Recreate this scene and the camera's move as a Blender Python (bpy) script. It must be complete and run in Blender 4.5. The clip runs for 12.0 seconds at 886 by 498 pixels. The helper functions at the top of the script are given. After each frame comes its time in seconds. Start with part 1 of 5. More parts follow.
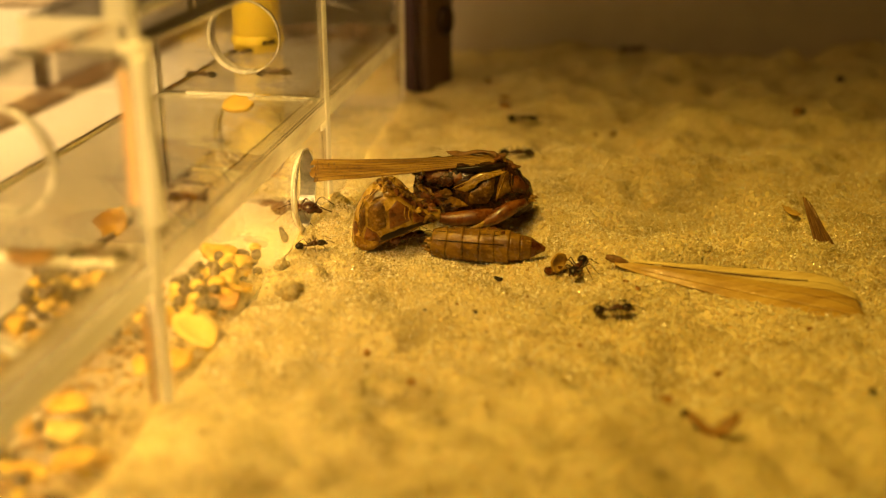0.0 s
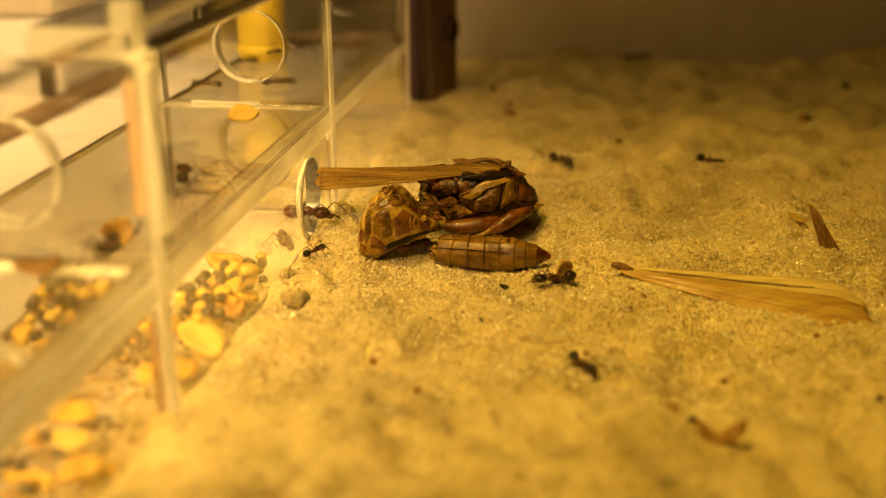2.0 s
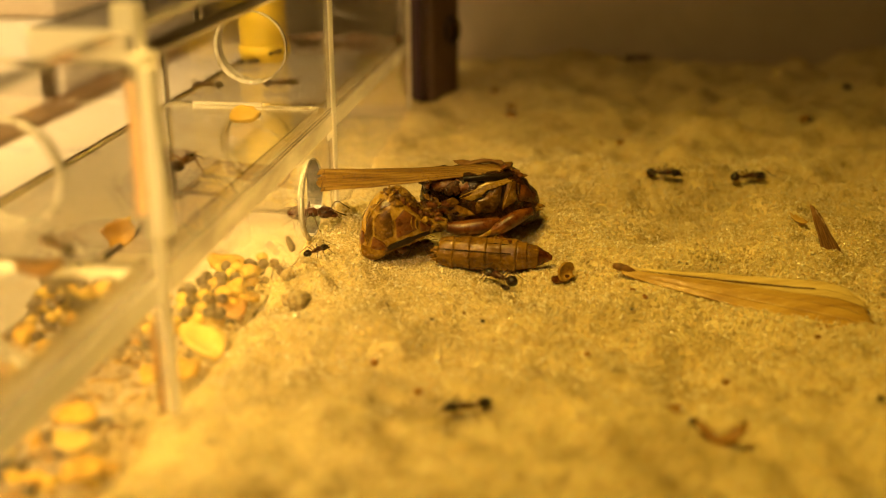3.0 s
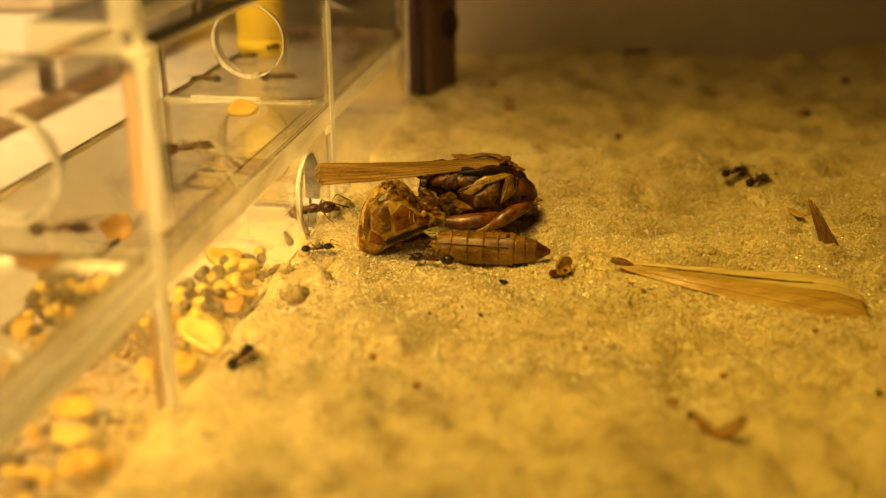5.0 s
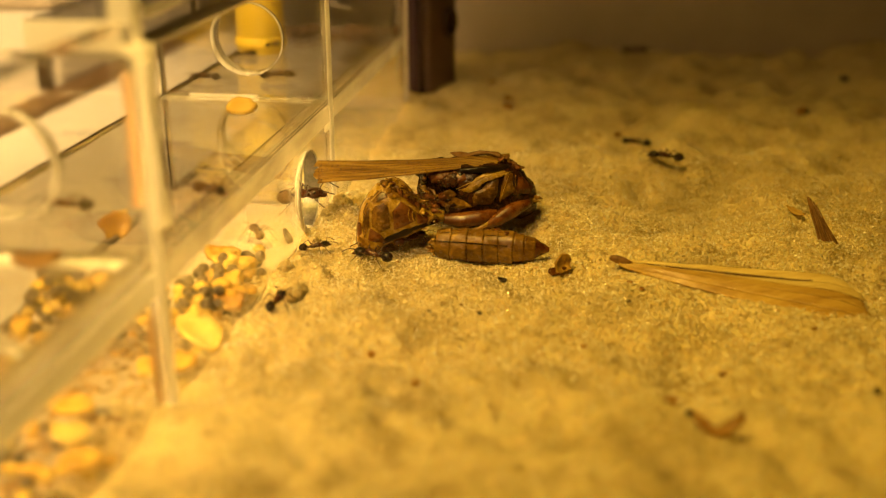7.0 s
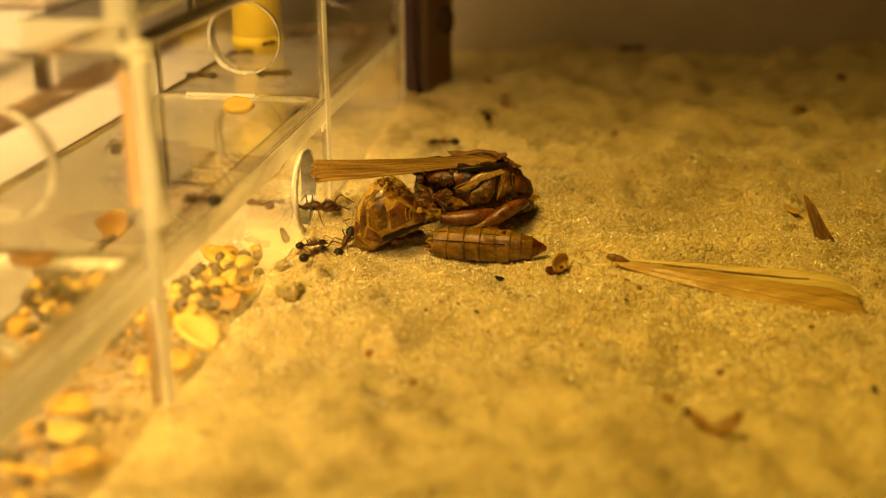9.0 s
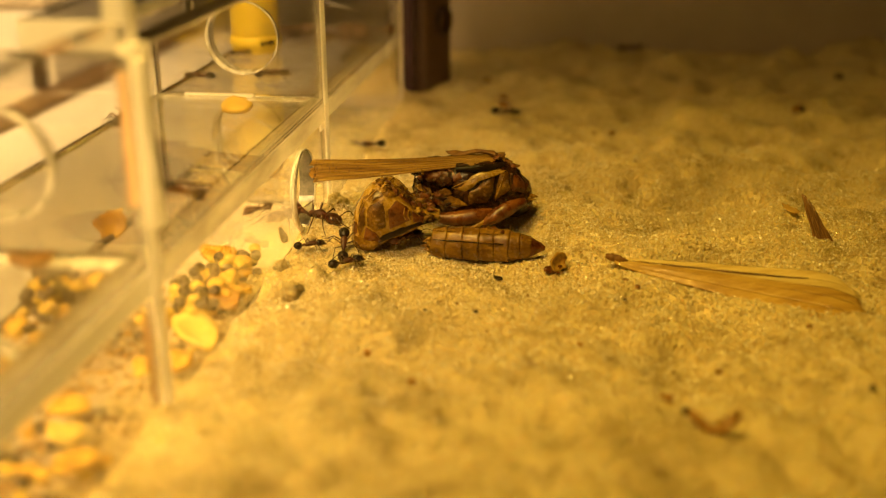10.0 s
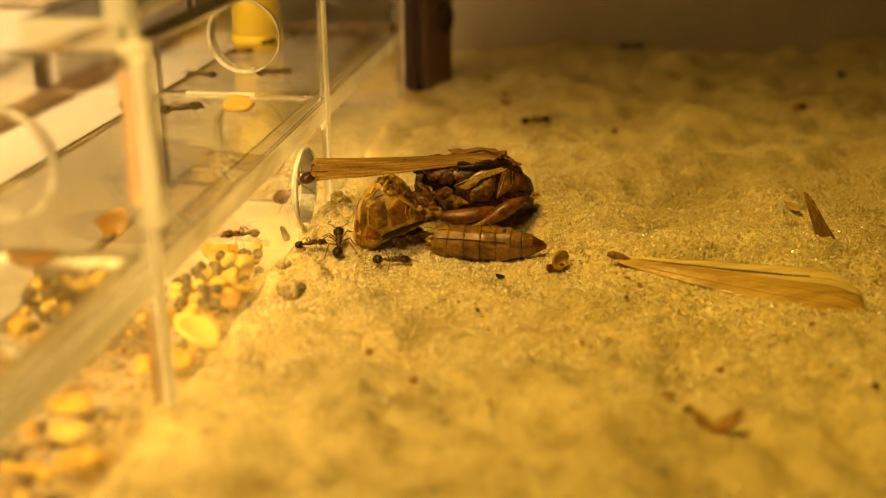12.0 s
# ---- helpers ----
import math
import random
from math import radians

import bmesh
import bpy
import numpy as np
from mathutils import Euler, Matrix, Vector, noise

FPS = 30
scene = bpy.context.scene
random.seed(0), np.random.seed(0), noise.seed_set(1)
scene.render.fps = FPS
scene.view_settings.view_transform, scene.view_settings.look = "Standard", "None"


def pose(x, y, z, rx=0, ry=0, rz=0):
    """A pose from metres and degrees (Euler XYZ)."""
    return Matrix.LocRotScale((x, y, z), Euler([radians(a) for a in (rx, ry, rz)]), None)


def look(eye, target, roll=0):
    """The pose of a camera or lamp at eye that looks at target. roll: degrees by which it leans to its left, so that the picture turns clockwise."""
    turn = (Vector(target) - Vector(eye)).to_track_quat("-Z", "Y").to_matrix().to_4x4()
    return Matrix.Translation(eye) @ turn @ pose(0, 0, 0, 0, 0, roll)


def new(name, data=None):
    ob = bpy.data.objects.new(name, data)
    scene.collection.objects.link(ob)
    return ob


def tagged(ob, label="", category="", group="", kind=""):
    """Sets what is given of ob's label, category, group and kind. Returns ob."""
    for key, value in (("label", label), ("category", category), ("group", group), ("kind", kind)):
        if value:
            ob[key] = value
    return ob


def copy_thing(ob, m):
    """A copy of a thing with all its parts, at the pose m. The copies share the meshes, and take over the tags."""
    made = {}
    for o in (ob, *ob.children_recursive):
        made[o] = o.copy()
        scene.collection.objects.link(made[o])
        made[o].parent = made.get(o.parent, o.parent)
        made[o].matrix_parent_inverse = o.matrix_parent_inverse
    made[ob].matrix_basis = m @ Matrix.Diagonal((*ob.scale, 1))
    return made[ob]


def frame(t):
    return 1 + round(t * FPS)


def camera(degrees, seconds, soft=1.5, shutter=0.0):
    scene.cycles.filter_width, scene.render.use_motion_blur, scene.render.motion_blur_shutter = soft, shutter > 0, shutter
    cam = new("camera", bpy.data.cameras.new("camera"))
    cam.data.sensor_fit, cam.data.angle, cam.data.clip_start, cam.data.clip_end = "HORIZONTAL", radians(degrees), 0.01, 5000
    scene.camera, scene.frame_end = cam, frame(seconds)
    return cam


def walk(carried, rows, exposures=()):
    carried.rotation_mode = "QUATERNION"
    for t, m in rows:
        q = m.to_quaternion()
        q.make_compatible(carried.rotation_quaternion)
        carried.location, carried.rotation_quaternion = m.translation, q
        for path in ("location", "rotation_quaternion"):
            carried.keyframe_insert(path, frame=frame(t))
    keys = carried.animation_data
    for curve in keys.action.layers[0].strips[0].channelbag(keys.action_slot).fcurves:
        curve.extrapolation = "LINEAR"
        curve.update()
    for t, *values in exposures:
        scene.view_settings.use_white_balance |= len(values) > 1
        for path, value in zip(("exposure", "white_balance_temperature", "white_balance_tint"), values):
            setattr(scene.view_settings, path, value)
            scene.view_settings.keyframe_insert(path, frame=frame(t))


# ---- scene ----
# ---------- camera: held nearly still, with a slight sway of the hand ----------
PITCH, EYE = 20.7, (0.0, 0.0, 0.0486)
cam = camera(43.0, 12.0, soft=1.15)
cam.data.dof.use_dof = True
cam.data.dof.focus_distance = 0.139
cam.data.dof.aperture_fstop = 18.0
SWAY = [  # seconds, turn left, tilt up, roll, in degrees
    (0.0, 0.0, 0.0, 0.0), (0.5, 0.209, 0.078, 0.05), (1.0, 0.273, 0.271, -0.18), (1.5, 0.280, 0.328, -0.24),
    (2.0, 0.303, 0.407, -0.31), (2.5, 0.303, 0.451, -0.32), (3.0, 0.373, 0.463, -0.32), (4.0, 0.330, 0.310, -0.32),
    (5.0, 0.272, 0.167, -0.30), (5.5, 0.308, 0.093, -0.30), (6.0, 0.213, 0.072, -0.27), (6.5, 0.209, 0.090, -0.26),
    (7.0, 0.217, 0.053, -0.24), (8.0, 0.140, 0.020, -0.27), (9.0, 0.064, -0.001, -0.29), (9.5, 0.051, -0.005, -0.29),
    (10.0, -0.018, -0.017, -0.33), (10.5, -0.035, -0.098, -0.37), (11.0, 0.033, -0.099, -0.42),
    (11.5, 0.069, -0.058, -0.45), (12.0, 0.082, -0.098, -0.45)]
walk(cam, [(t, pose(*EYE, 90 - PITCH + up, 0, left) @ pose(0, 0, 0, 0, 0, roll)) for t, left, up, roll in SWAY],
     exposures=[(0.0, 0.0), (12.0, 0.0)])

# ---------- light: warm lamps above the tray and the nest, an added fill for the far wall, and the dim room ---
world = bpy.data.worlds.new("room_air")
scene.world = world
world.use_nodes = True
world.node_tree.nodes["Background"].inputs[0].default_value = (1.0, 0.78, 0.45, 1)
world.node_tree.nodes["Background"].inputs[1].default_value = 0.10


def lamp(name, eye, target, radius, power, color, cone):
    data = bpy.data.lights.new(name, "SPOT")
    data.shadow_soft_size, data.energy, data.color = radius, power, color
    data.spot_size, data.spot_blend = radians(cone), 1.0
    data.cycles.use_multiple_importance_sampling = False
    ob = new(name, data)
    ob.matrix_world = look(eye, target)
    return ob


lamp("shaded_lamp_light", (-0.072, 0.040, 0.25), (0.025, 0.111, 0.0), 0.055, 4.25, (1.0, 0.600, 0.086), 32)
lamp("room_lamp_light", (-0.135, -0.10, 0.22), (-0.094, 0.108, 0.0), 0.05, 11.2, (1.0, 0.615, 0.205), 32)
# added fill that lifts the far wall and sand; no lamp known there
lamp("far_wall_fill", (-0.13, 0.06, 0.27), (0.060, 0.26, 0.01), 0.05, 0.60, (1.0, 0.59, 0.14), 52)
lamp("side_lamp_light", (-0.055, 0.135, 0.24), (-0.100, 0.240, 0.0), 0.03, 6.0, (1.0, 0.64, 0.25), 40)

# ---------- materials ----------
MM = 0.001


class Mat:
    """A node material being put together: n() makes a node, to() links."""

    def __init__(self, name):
        self.m = bpy.data.materials.new(name)
        self.m.use_nodes = True
        self.t = self.m.node_tree
        self.b = self.t.nodes["Principled BSDF"]
        self.co = self.t.nodes.new("ShaderNodeTexCoord").outputs["Object"]

    def to(self, out, socket):
        self.t.links.new(out, socket)

    def noise(self, scale, detail=4, rough=0.6, stretch=None):
        n = self.t.nodes.new("ShaderNodeTexNoise")
        n.inputs["Scale"].default_value, n.inputs["Detail"].default_value, n.inputs["Roughness"].default_value = scale, detail, rough
        co = self.co
        if stretch:
            mp = self.t.nodes.new("ShaderNodeMapping")
            mp.inputs["Scale"].default_value = stretch
            self.to(co, mp.inputs["Vector"])
            co = mp.outputs[0]
        self.to(co, n.inputs["Vector"])
        return n.outputs["Fac"]

    def cells(self, scale, feature="F1", out="Distance"):
        n = self.t.nodes.new("ShaderNodeTexVoronoi")
        n.feature = feature
        n.inputs["Scale"].default_value = scale
        self.to(self.co, n.inputs["Vector"])
        return n.outputs[out]

    def ramp(self, fac, stops):
        n = self.t.nodes.new("ShaderNodeValToRGB")
        el = n.color_ramp.elements
        while len(el) < len(stops):
            el.new(0.5)
        for e, (p, c) in zip(el, stops):
            e.position, e.color = p, (*c, 1) if len(c) == 3 else (c[0],) * 3 + (1,)
        self.to(fac, n.inputs["Fac"])
        return n.outputs["Color"]

    def mix(self, a, b, fac, mode="MIX"):
        n = self.t.nodes.new("ShaderNodeMix")
        n.data_type, n.blend_type = "RGBA", mode
        for value, socket in ((fac, n.inputs[0]), (a, n.inputs[6]), (b, n.inputs[7])):
            if isinstance(value, (int, float)):
                socket.default_value = value
            elif isinstance(value, tuple):
                socket.default_value = (*value, 1)
            else:
                self.to(value, socket)
        return n.outputs[2]

    def color(self, c):
        if isinstance(c, tuple):
            self.b.inputs["Base Color"].default_value = (*c, 1)
        else:
            self.to(c, self.b.inputs["Base Color"])
        return self

    def bump(self, height, dist, strength=1.0):
        n = self.t.nodes.new("ShaderNodeBump")
        n.inputs["Distance"].default_value, n.inputs["Strength"].default_value = dist, strength
        self.to(height, n.inputs["Height"])
        self.to(n.outputs[0], self.b.inputs["Normal"])
        return self

    def set(self, **values):
        for k, v in values.items():
            s = self.b.inputs[k.replace("_", " ")]
            if isinstance(v, (int, float, tuple)):
                s.default_value = v
            else:
                self.to(v, s)
        return self


def sand_patches(k):
    """Slightly greyer patches in the sand, in two sizes; they double as shade in the dips."""
    return k.ramp(k.mix(k.noise(95, 3), k.noise(260, 4), 0.4), [(0.38, (0.66, 0.63, 0.57)), (0.50, (1.0, 1.0, 1.0))])


def sand_material(name="quartz_sand", patched=True):
    k = Mat(name)
    grain = k.ramp(k.cells(2300, out="Color"), [(0.03, (0.50, 0.39, 0.17)), (0.15, (0.68, 0.57, 0.28)), (1.0, (0.82, 0.71, 0.39))])
    k.color(k.mix(grain, sand_patches(k), 1.0, "MULTIPLY") if patched else grain)
    hump = k.ramp(k.cells(2300), [(0.0, (1.0,)), (0.7, (0.0,))])
    k.bump(k.mix(hump, k.noise(700, 4), 0.25), 0.00006, 0.25)
    return k.set(Roughness=0.5, Specular_IOR_Level=0.5, Subsurface_Weight=0.8, Subsurface_Radius=(1.0, 0.85, 0.5), Subsurface_Scale=0.0009).m


def grain_material(name="sand_grain", patched=True):
    k = Mat(name)
    g = k.t.nodes.new("ShaderNodeNewGeometry").outputs["Random Per Island"]
    tone = k.ramp(g, [(0.0, (0.40, 0.25, 0.09)), (0.012, (0.62, 0.42, 0.16)), (0.03, (0.70, 0.57, 0.28)), (0.5, (0.84, 0.73, 0.41)), (0.8, (0.92, 0.83, 0.53)), (1.0, (1.0, 0.96, 0.80))])
    k.color(k.mix(tone, sand_patches(k), 1.0, "MULTIPLY") if patched else tone)
    k.bump(k.noise(6000, 3), 0.00004, 0.5)
    k.set(Roughness=k.ramp(g, [(0.3, (0.5,)), (0.75, (0.10,))]), Specular_IOR_Level=0.65)
    glow = k.t.nodes.new("ShaderNodeBsdfTranslucent")     # quartz lets light through
    k.to(k.mix(tone, (1.0, 0.97, 0.75), 0.25), glow.inputs["Color"])
    both = k.t.nodes.new("ShaderNodeMixShader")
    both.inputs[0].default_value = 0.66
    k.to(k.b.outputs[0], both.inputs[1])
    k.to(glow.outputs[0], both.inputs[2])
    k.to(both.outputs[0], k.t.nodes["Material Output"].inputs["Surface"])
    return k.m


def acrylic_material(name, rough, tint):
    k = Mat(name)
    k.color(tint)
    k.bump(k.noise(160, 3, 0.5, (1, 1, 0.3)), 0.00003, 0.15)
    r = k.ramp(k.noise(500, 5, 0.7), [(0.5, (rough,)), (0.75, (min(1, rough + 0.03),))])
    return k.set(Roughness=r, IOR=1.49, Transmission_Weight=1.0).m


def frosted_material(name, low, high, tint=(0.95, 0.92, 0.84), clear=1.0):
    k = Mat(name)
    k.color(k.mix(k.ramp(k.noise(150, 4, 0.6, (1, 0.15, 1)), [(0.3, (0.82, 0.80, 0.76)), (0.7, (1.0, 1.0, 1.0))]), tint, 1.0, "MULTIPLY"))
    k.bump(k.noise(900, 4, 0.6, (1, 0.2, 1)), 0.00005, 0.4)
    k.set(Roughness=0.12, IOR=1.49, Transmission_Weight=clear)
    milk = k.t.nodes.new("ShaderNodeBsdfTranslucent")
    milk.inputs["Color"].default_value = (*tint, 1)
    both = k.t.nodes.new("ShaderNodeMixShader")
    k.to(k.ramp(k.noise(220, 4, 0.6, (1, 0.3, 1)), [(0.35, (low,)), (0.7, (high,))]), both.inputs[0])
    k.to(k.b.outputs[0], both.inputs[1])
    k.to(milk.outputs[0], both.inputs[2])
    k.to(both.outputs[0], k.t.nodes["Material Output"].inputs["Surface"])
    return k.m


def rim_material():
    k = Mat("sawn_acrylic_rim")
    streak = k.noise(700, 5, 0.65, (1, 1, 0.25))
    k.color(k.ramp(streak, [(0.35, (0.62, 0.59, 0.52)), (0.55, (0.95, 0.94, 0.90))]))
    k.bump(streak, 0.0001, 0.8)
    return k.set(Roughness=0.25, IOR=1.49, Transmission_Weight=k.ramp(streak, [(0.4, (0.5,)), (0.6, (0.05,))])).m


def plain(name, c0, c1, scale, rough=0.5, bump=0.0, bscale=None, **more):
    k = Mat(name)
    k.color(k.ramp(k.mix(k.noise(scale, 5), k.noise(scale * 7, 3), 0.3), [(0.35, c0), (0.65, c1)]))
    if bump:
        k.bump(k.noise(bscale or scale * 4, 4), bump, 0.8)
    return k.set(Roughness=rough, **more).m


def chitin(name, stops, scale, rough=0.22, bump=0.00016, stretch=None, spread=0.55):
    k = Mat(name)
    k.color(k.ramp(k.mix(k.noise(scale, 4, 0.6, stretch), k.noise(scale * 5, 4, 0.6, stretch), 0.35), [(0.5 + (p - 0.5) * spread, c) for p, c in stops]))
    k.bump(k.noise(scale * 4, 5, 0.65), bump, 0.8)
    r = k.ramp(k.noise(scale * 2, 3), [(0.3, (rough * 0.7,)), (0.7, (min(1, rough * 1.9),))])
    return k.set(Roughness=r, Specular_IOR_Level=0.4, Coat_Weight=0.3, Coat_Roughness=0.08).m


def thin(m, share):
    """Lets a share of the light shine through, as in dry husks and wings."""
    t = m.node_tree
    b = t.nodes["Principled BSDF"]
    through_ = t.nodes.new("ShaderNodeBsdfTranslucent")
    t.links.new(b.inputs["Base Color"].links[0].from_socket, through_.inputs["Color"])
    both = t.nodes.new("ShaderNodeMixShader")
    both.inputs[0].default_value = share
    t.links.new(b.outputs[0], both.inputs[1])
    t.links.new(through_.outputs[0], both.inputs[2])
    t.links.new(both.outputs[0], t.nodes["Material Output"].inputs["Surface"])
    return m


SAND, GRAIN = sand_material(), grain_material()
CLOD, CLOD_GRAIN = sand_material("clod_sand", False), grain_material("clod_grain", False)
CLEAR = acrylic_material("clear_acrylic", 0.0, (0.985, 0.975, 0.94))
FROST = frosted_material("frosted_acrylic_edge", 0.12, 0.40)
BEAD = frosted_material("milky_glue_bead", 0.2, 0.45, (1.0, 0.99, 0.96), 0.04)
MILK = frosted_material("milky_sawn_edge", 0.12, 0.42, (1.0, 0.97, 0.90), 0.75)
STAIN = frosted_material("rusty_stain", 0.4, 0.6, (0.95, 0.74, 0.52), 0.15)
RIM = rim_material()
# dark reflection inside the clear hole walls, put into the colour as grey
RIM_REFLECTED = plain("reflection_grey_rim", (0.06, 0.056, 0.05), (0.20, 0.19, 0.17), 500, 0.2, 0.00006, 900, Transmission_Weight=0.05)
WHITE = plain("white_card", (0.74, 0.71, 0.66), (0.82, 0.80, 0.76), 40, 0.7)
TRAY = plain("grey_brown_tray", (0.56, 0.50, 0.45), (0.66, 0.60, 0.54), 20, 0.35, 0.0001, 300)
FLOOR = plain("pale_tray_floor", (0.60, 0.54, 0.46), (0.68, 0.62, 0.54), 60, 0.5)
BROWN = plain("dull_brown_slab", (0.13, 0.082, 0.06), (0.19, 0.122, 0.085), 60, 0.7)
AMBER_HUSK = plain("amber_husk", (0.40, 0.20, 0.045), (0.58, 0.34, 0.09), 260, 0.4, 0.0001, 600)
GOLD_SCRAP = plain("golden_scrap", (0.24, 0.11, 0.015), (0.62, 0.40, 0.06), 420, 0.3, 0.0001, 900)
FLESH = plain("yellow_flesh", (0.62, 0.40, 0.04), (0.80, 0.56, 0.08), 500, 0.35, 0.0001, 1200)
WOOD = plain("dark_wood", (0.028, 0.016, 0.010), (0.055, 0.032, 0.02), 60, 0.45)
PURPLE = plain("dark_purple_plastic", (0.035, 0.015, 0.03), (0.06, 0.03, 0.05), 80, 0.35)
PAINT = plain("room_paint", (0.46, 0.43, 0.38), (0.52, 0.49, 0.44), 3, 0.8)
YELLOW = plain("yellow_plastic", (0.82, 0.62, 0.03), (0.90, 0.70, 0.06), 60, 0.4)
ANT = chitin("black_ant_chitin", [(0.3, (0.008, 0.006, 0.005)), (0.7, (0.03, 0.016, 0.010))], 900, 0.22, 0.00002)
ANT_RED = chitin("red_brown_ant_chitin", [(0.3, (0.03, 0.010, 0.005)), (0.7, (0.10, 0.032, 0.012))], 900, 0.24, 0.00002)
LEG = chitin("ant_leg_chitin", [(0.3, (0.025, 0.012, 0.006)), (0.7, (0.09, 0.04, 0.018))], 1500, 0.3, 0.00001)
SEED_DARK = chitin("dark_seed_coat", [(0.3, (0.035, 0.03, 0.026)), (0.7, (0.10, 0.08, 0.06))], 700, 0.5, 0.00005)
SEED_YELLOW = chitin("yellow_seed_coat", [(0.3, (0.48, 0.33, 0.05)), (0.7, (0.66, 0.50, 0.10))], 500, 0.4, 0.00003)
SEED_ORANGE = chitin("orange_seed_flake", [(0.3, (0.44, 0.25, 0.03)), (0.7, (0.64, 0.42, 0.06))], 300, 0.5, 0.00006)
SEED_PALE = chitin("pale_seed_flake", [(0.3, (0.60, 0.42, 0.10)), (0.7, (0.74, 0.58, 0.18))], 300, 0.5, 0.00006)
HUSK = chitin("brown_husk", [(0.3, (0.16, 0.07, 0.015)), (0.7, (0.38, 0.19, 0.04))], 300, 0.4, 0.00006)
LOC_DARK = chitin("dark_locust_shell", [(0.30, (0.012, 0.004, 0.0014)), (0.52, (0.034, 0.012, 0.0028)), (0.80, (0.109, 0.039, 0.0063))], 620, 0.16, 0.00016)
LOC_BLACK = plain("black_locust_shell", (0.006, 0.004, 0.002), (0.020, 0.010, 0.003), 600, 0.3, 0.00004, 900, Specular_IOR_Level=0.2)
LOC_OLIVE = chitin("olive_locust_shell", [(0.2, (0.034, 0.014, 0.0014)), (0.5, (0.109, 0.050, 0.0049)), (0.8, (0.302, 0.166, 0.0168))], 560, 0.17, 0.00007, None, 0.5)
LOC_AMBER = chitin("amber_locust_shell", [(0.2, (0.052, 0.021, 0.0021)), (0.5, (0.183, 0.090, 0.0070)), (0.8, (0.446, 0.272, 0.0252))], 560, 0.17, 0.00007, None, 0.5)
LOC_YELLOW = chitin("yellow_locust_shell", [(0.22, (0.136, 0.063, 0.0063)), (0.5, (0.351, 0.210, 0.0210)), (0.8, (0.559, 0.389, 0.0630))], 520, 0.2, 0.00008)
LOC_RED = chitin("red_brown_leg", [(0.2, (0.038, 0.009, 0.0014)), (0.5, (0.118, 0.036, 0.0035)), (0.8, (0.252, 0.097, 0.0091))], 480, 0.24, 0.00006, None, 0.55)
ABDOMEN = chitin("abdomen_shell", [(0.15, (0.048, 0.021, 0.0021)), (0.42, (0.136, 0.066, 0.0056)), (0.6, (0.223, 0.121, 0.0098)), (0.9, (0.415, 0.265, 0.0245))], 600, 0.19, 0.00008, (0.5, 1, 1), 0.6)
WING = chitin("dry_wing", [(0.1, (0.46, 0.31, 0.08)), (0.5, (0.72, 0.56, 0.20)), (0.9, (0.86, 0.74, 0.34))], 900, 0.4, 0.00003, (0.06, 1, 1))
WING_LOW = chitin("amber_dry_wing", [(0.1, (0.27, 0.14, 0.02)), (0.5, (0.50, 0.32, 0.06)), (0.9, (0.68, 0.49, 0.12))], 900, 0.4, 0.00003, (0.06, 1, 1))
WING_OLD = chitin("brown_folded_wing", [(0.1, (0.12, 0.052, 0.007)), (0.5, (0.36, 0.205, 0.026)), (0.9, (0.64, 0.43, 0.08))], 1500, 0.28, 0.00003, (0.05, 1, 1))
WING_DARK = chitin("dark_dry_wing", [(0.2, (0.075, 0.033, 0.008)), (0.8, (0.27, 0.135, 0.03))], 700, 0.45, 0.00008, (1, 1, 0.15))
for m_, share_ in ((WING, 0.12), (WING_LOW, 0.12), (WING_OLD, 0.25), (AMBER_HUSK, 0.3)):
    thin(m_, share_)
VEIN = chitin("wing_vein", [(0.3, (0.05, 0.022, 0.008)), (0.7, (0.18, 0.09, 0.025))], 500, 0.4, 0.00002)

# ---------- mesh helpers ----------


def part(name, bm, material, parent=None, label="", smooth=True):
    """Link a bmesh as one mesh object under a thing or part."""
    me = bpy.data.meshes.new(name)
    bmesh.ops.recalc_face_normals(bm, faces=bm.faces)
    bm.to_mesh(me)
    bm.free()
    for m in (material if isinstance(material, (list, tuple)) else [material]):
        me.materials.append(m)
    if smooth:
        me.shade_smooth()
    ob = new(name, me)
    if parent:
        ob.parent = parent
    if label:
        tagged(ob, label)
    return ob


def thing(name, m, label, category, group="", kind=""):
    ob = tagged(new(name), label, category, group, kind)
    ob.matrix_basis = m
    return ob


def box(bm, x0, y0, z0, x1, y1, z1, bevel=0.0):
    r = bmesh.ops.create_cube(bm, size=1)
    for v in r["verts"]:
        v.co = Vector(((x0 + x1) / 2 + v.co.x * (x1 - x0), (y0 + y1) / 2 + v.co.y * (y1 - y0), (z0 + z1) / 2 + v.co.z * (z1 - z0)))
    if bevel:
        es = list({e for v in r["verts"] for e in v.link_edges})
        bmesh.ops.bevel(bm, geom=es, offset=bevel, segments=2, affect="EDGES", profile=0.6)


def loft(bm, rings, caps=True):
    """Skin rings of equally many points."""
    made = [[bm.verts.new(p) for p in ring] for ring in rings]
    n = len(made[0])
    for a, b in zip(made, made[1:]):
        for i in range(n):
            bm.faces.new((a[i], a[(i + 1) % n], b[(i + 1) % n], b[i]))
    if caps:
        bm.faces.new(made[0][::-1])
        bm.faces.new(made[-1])
    return made


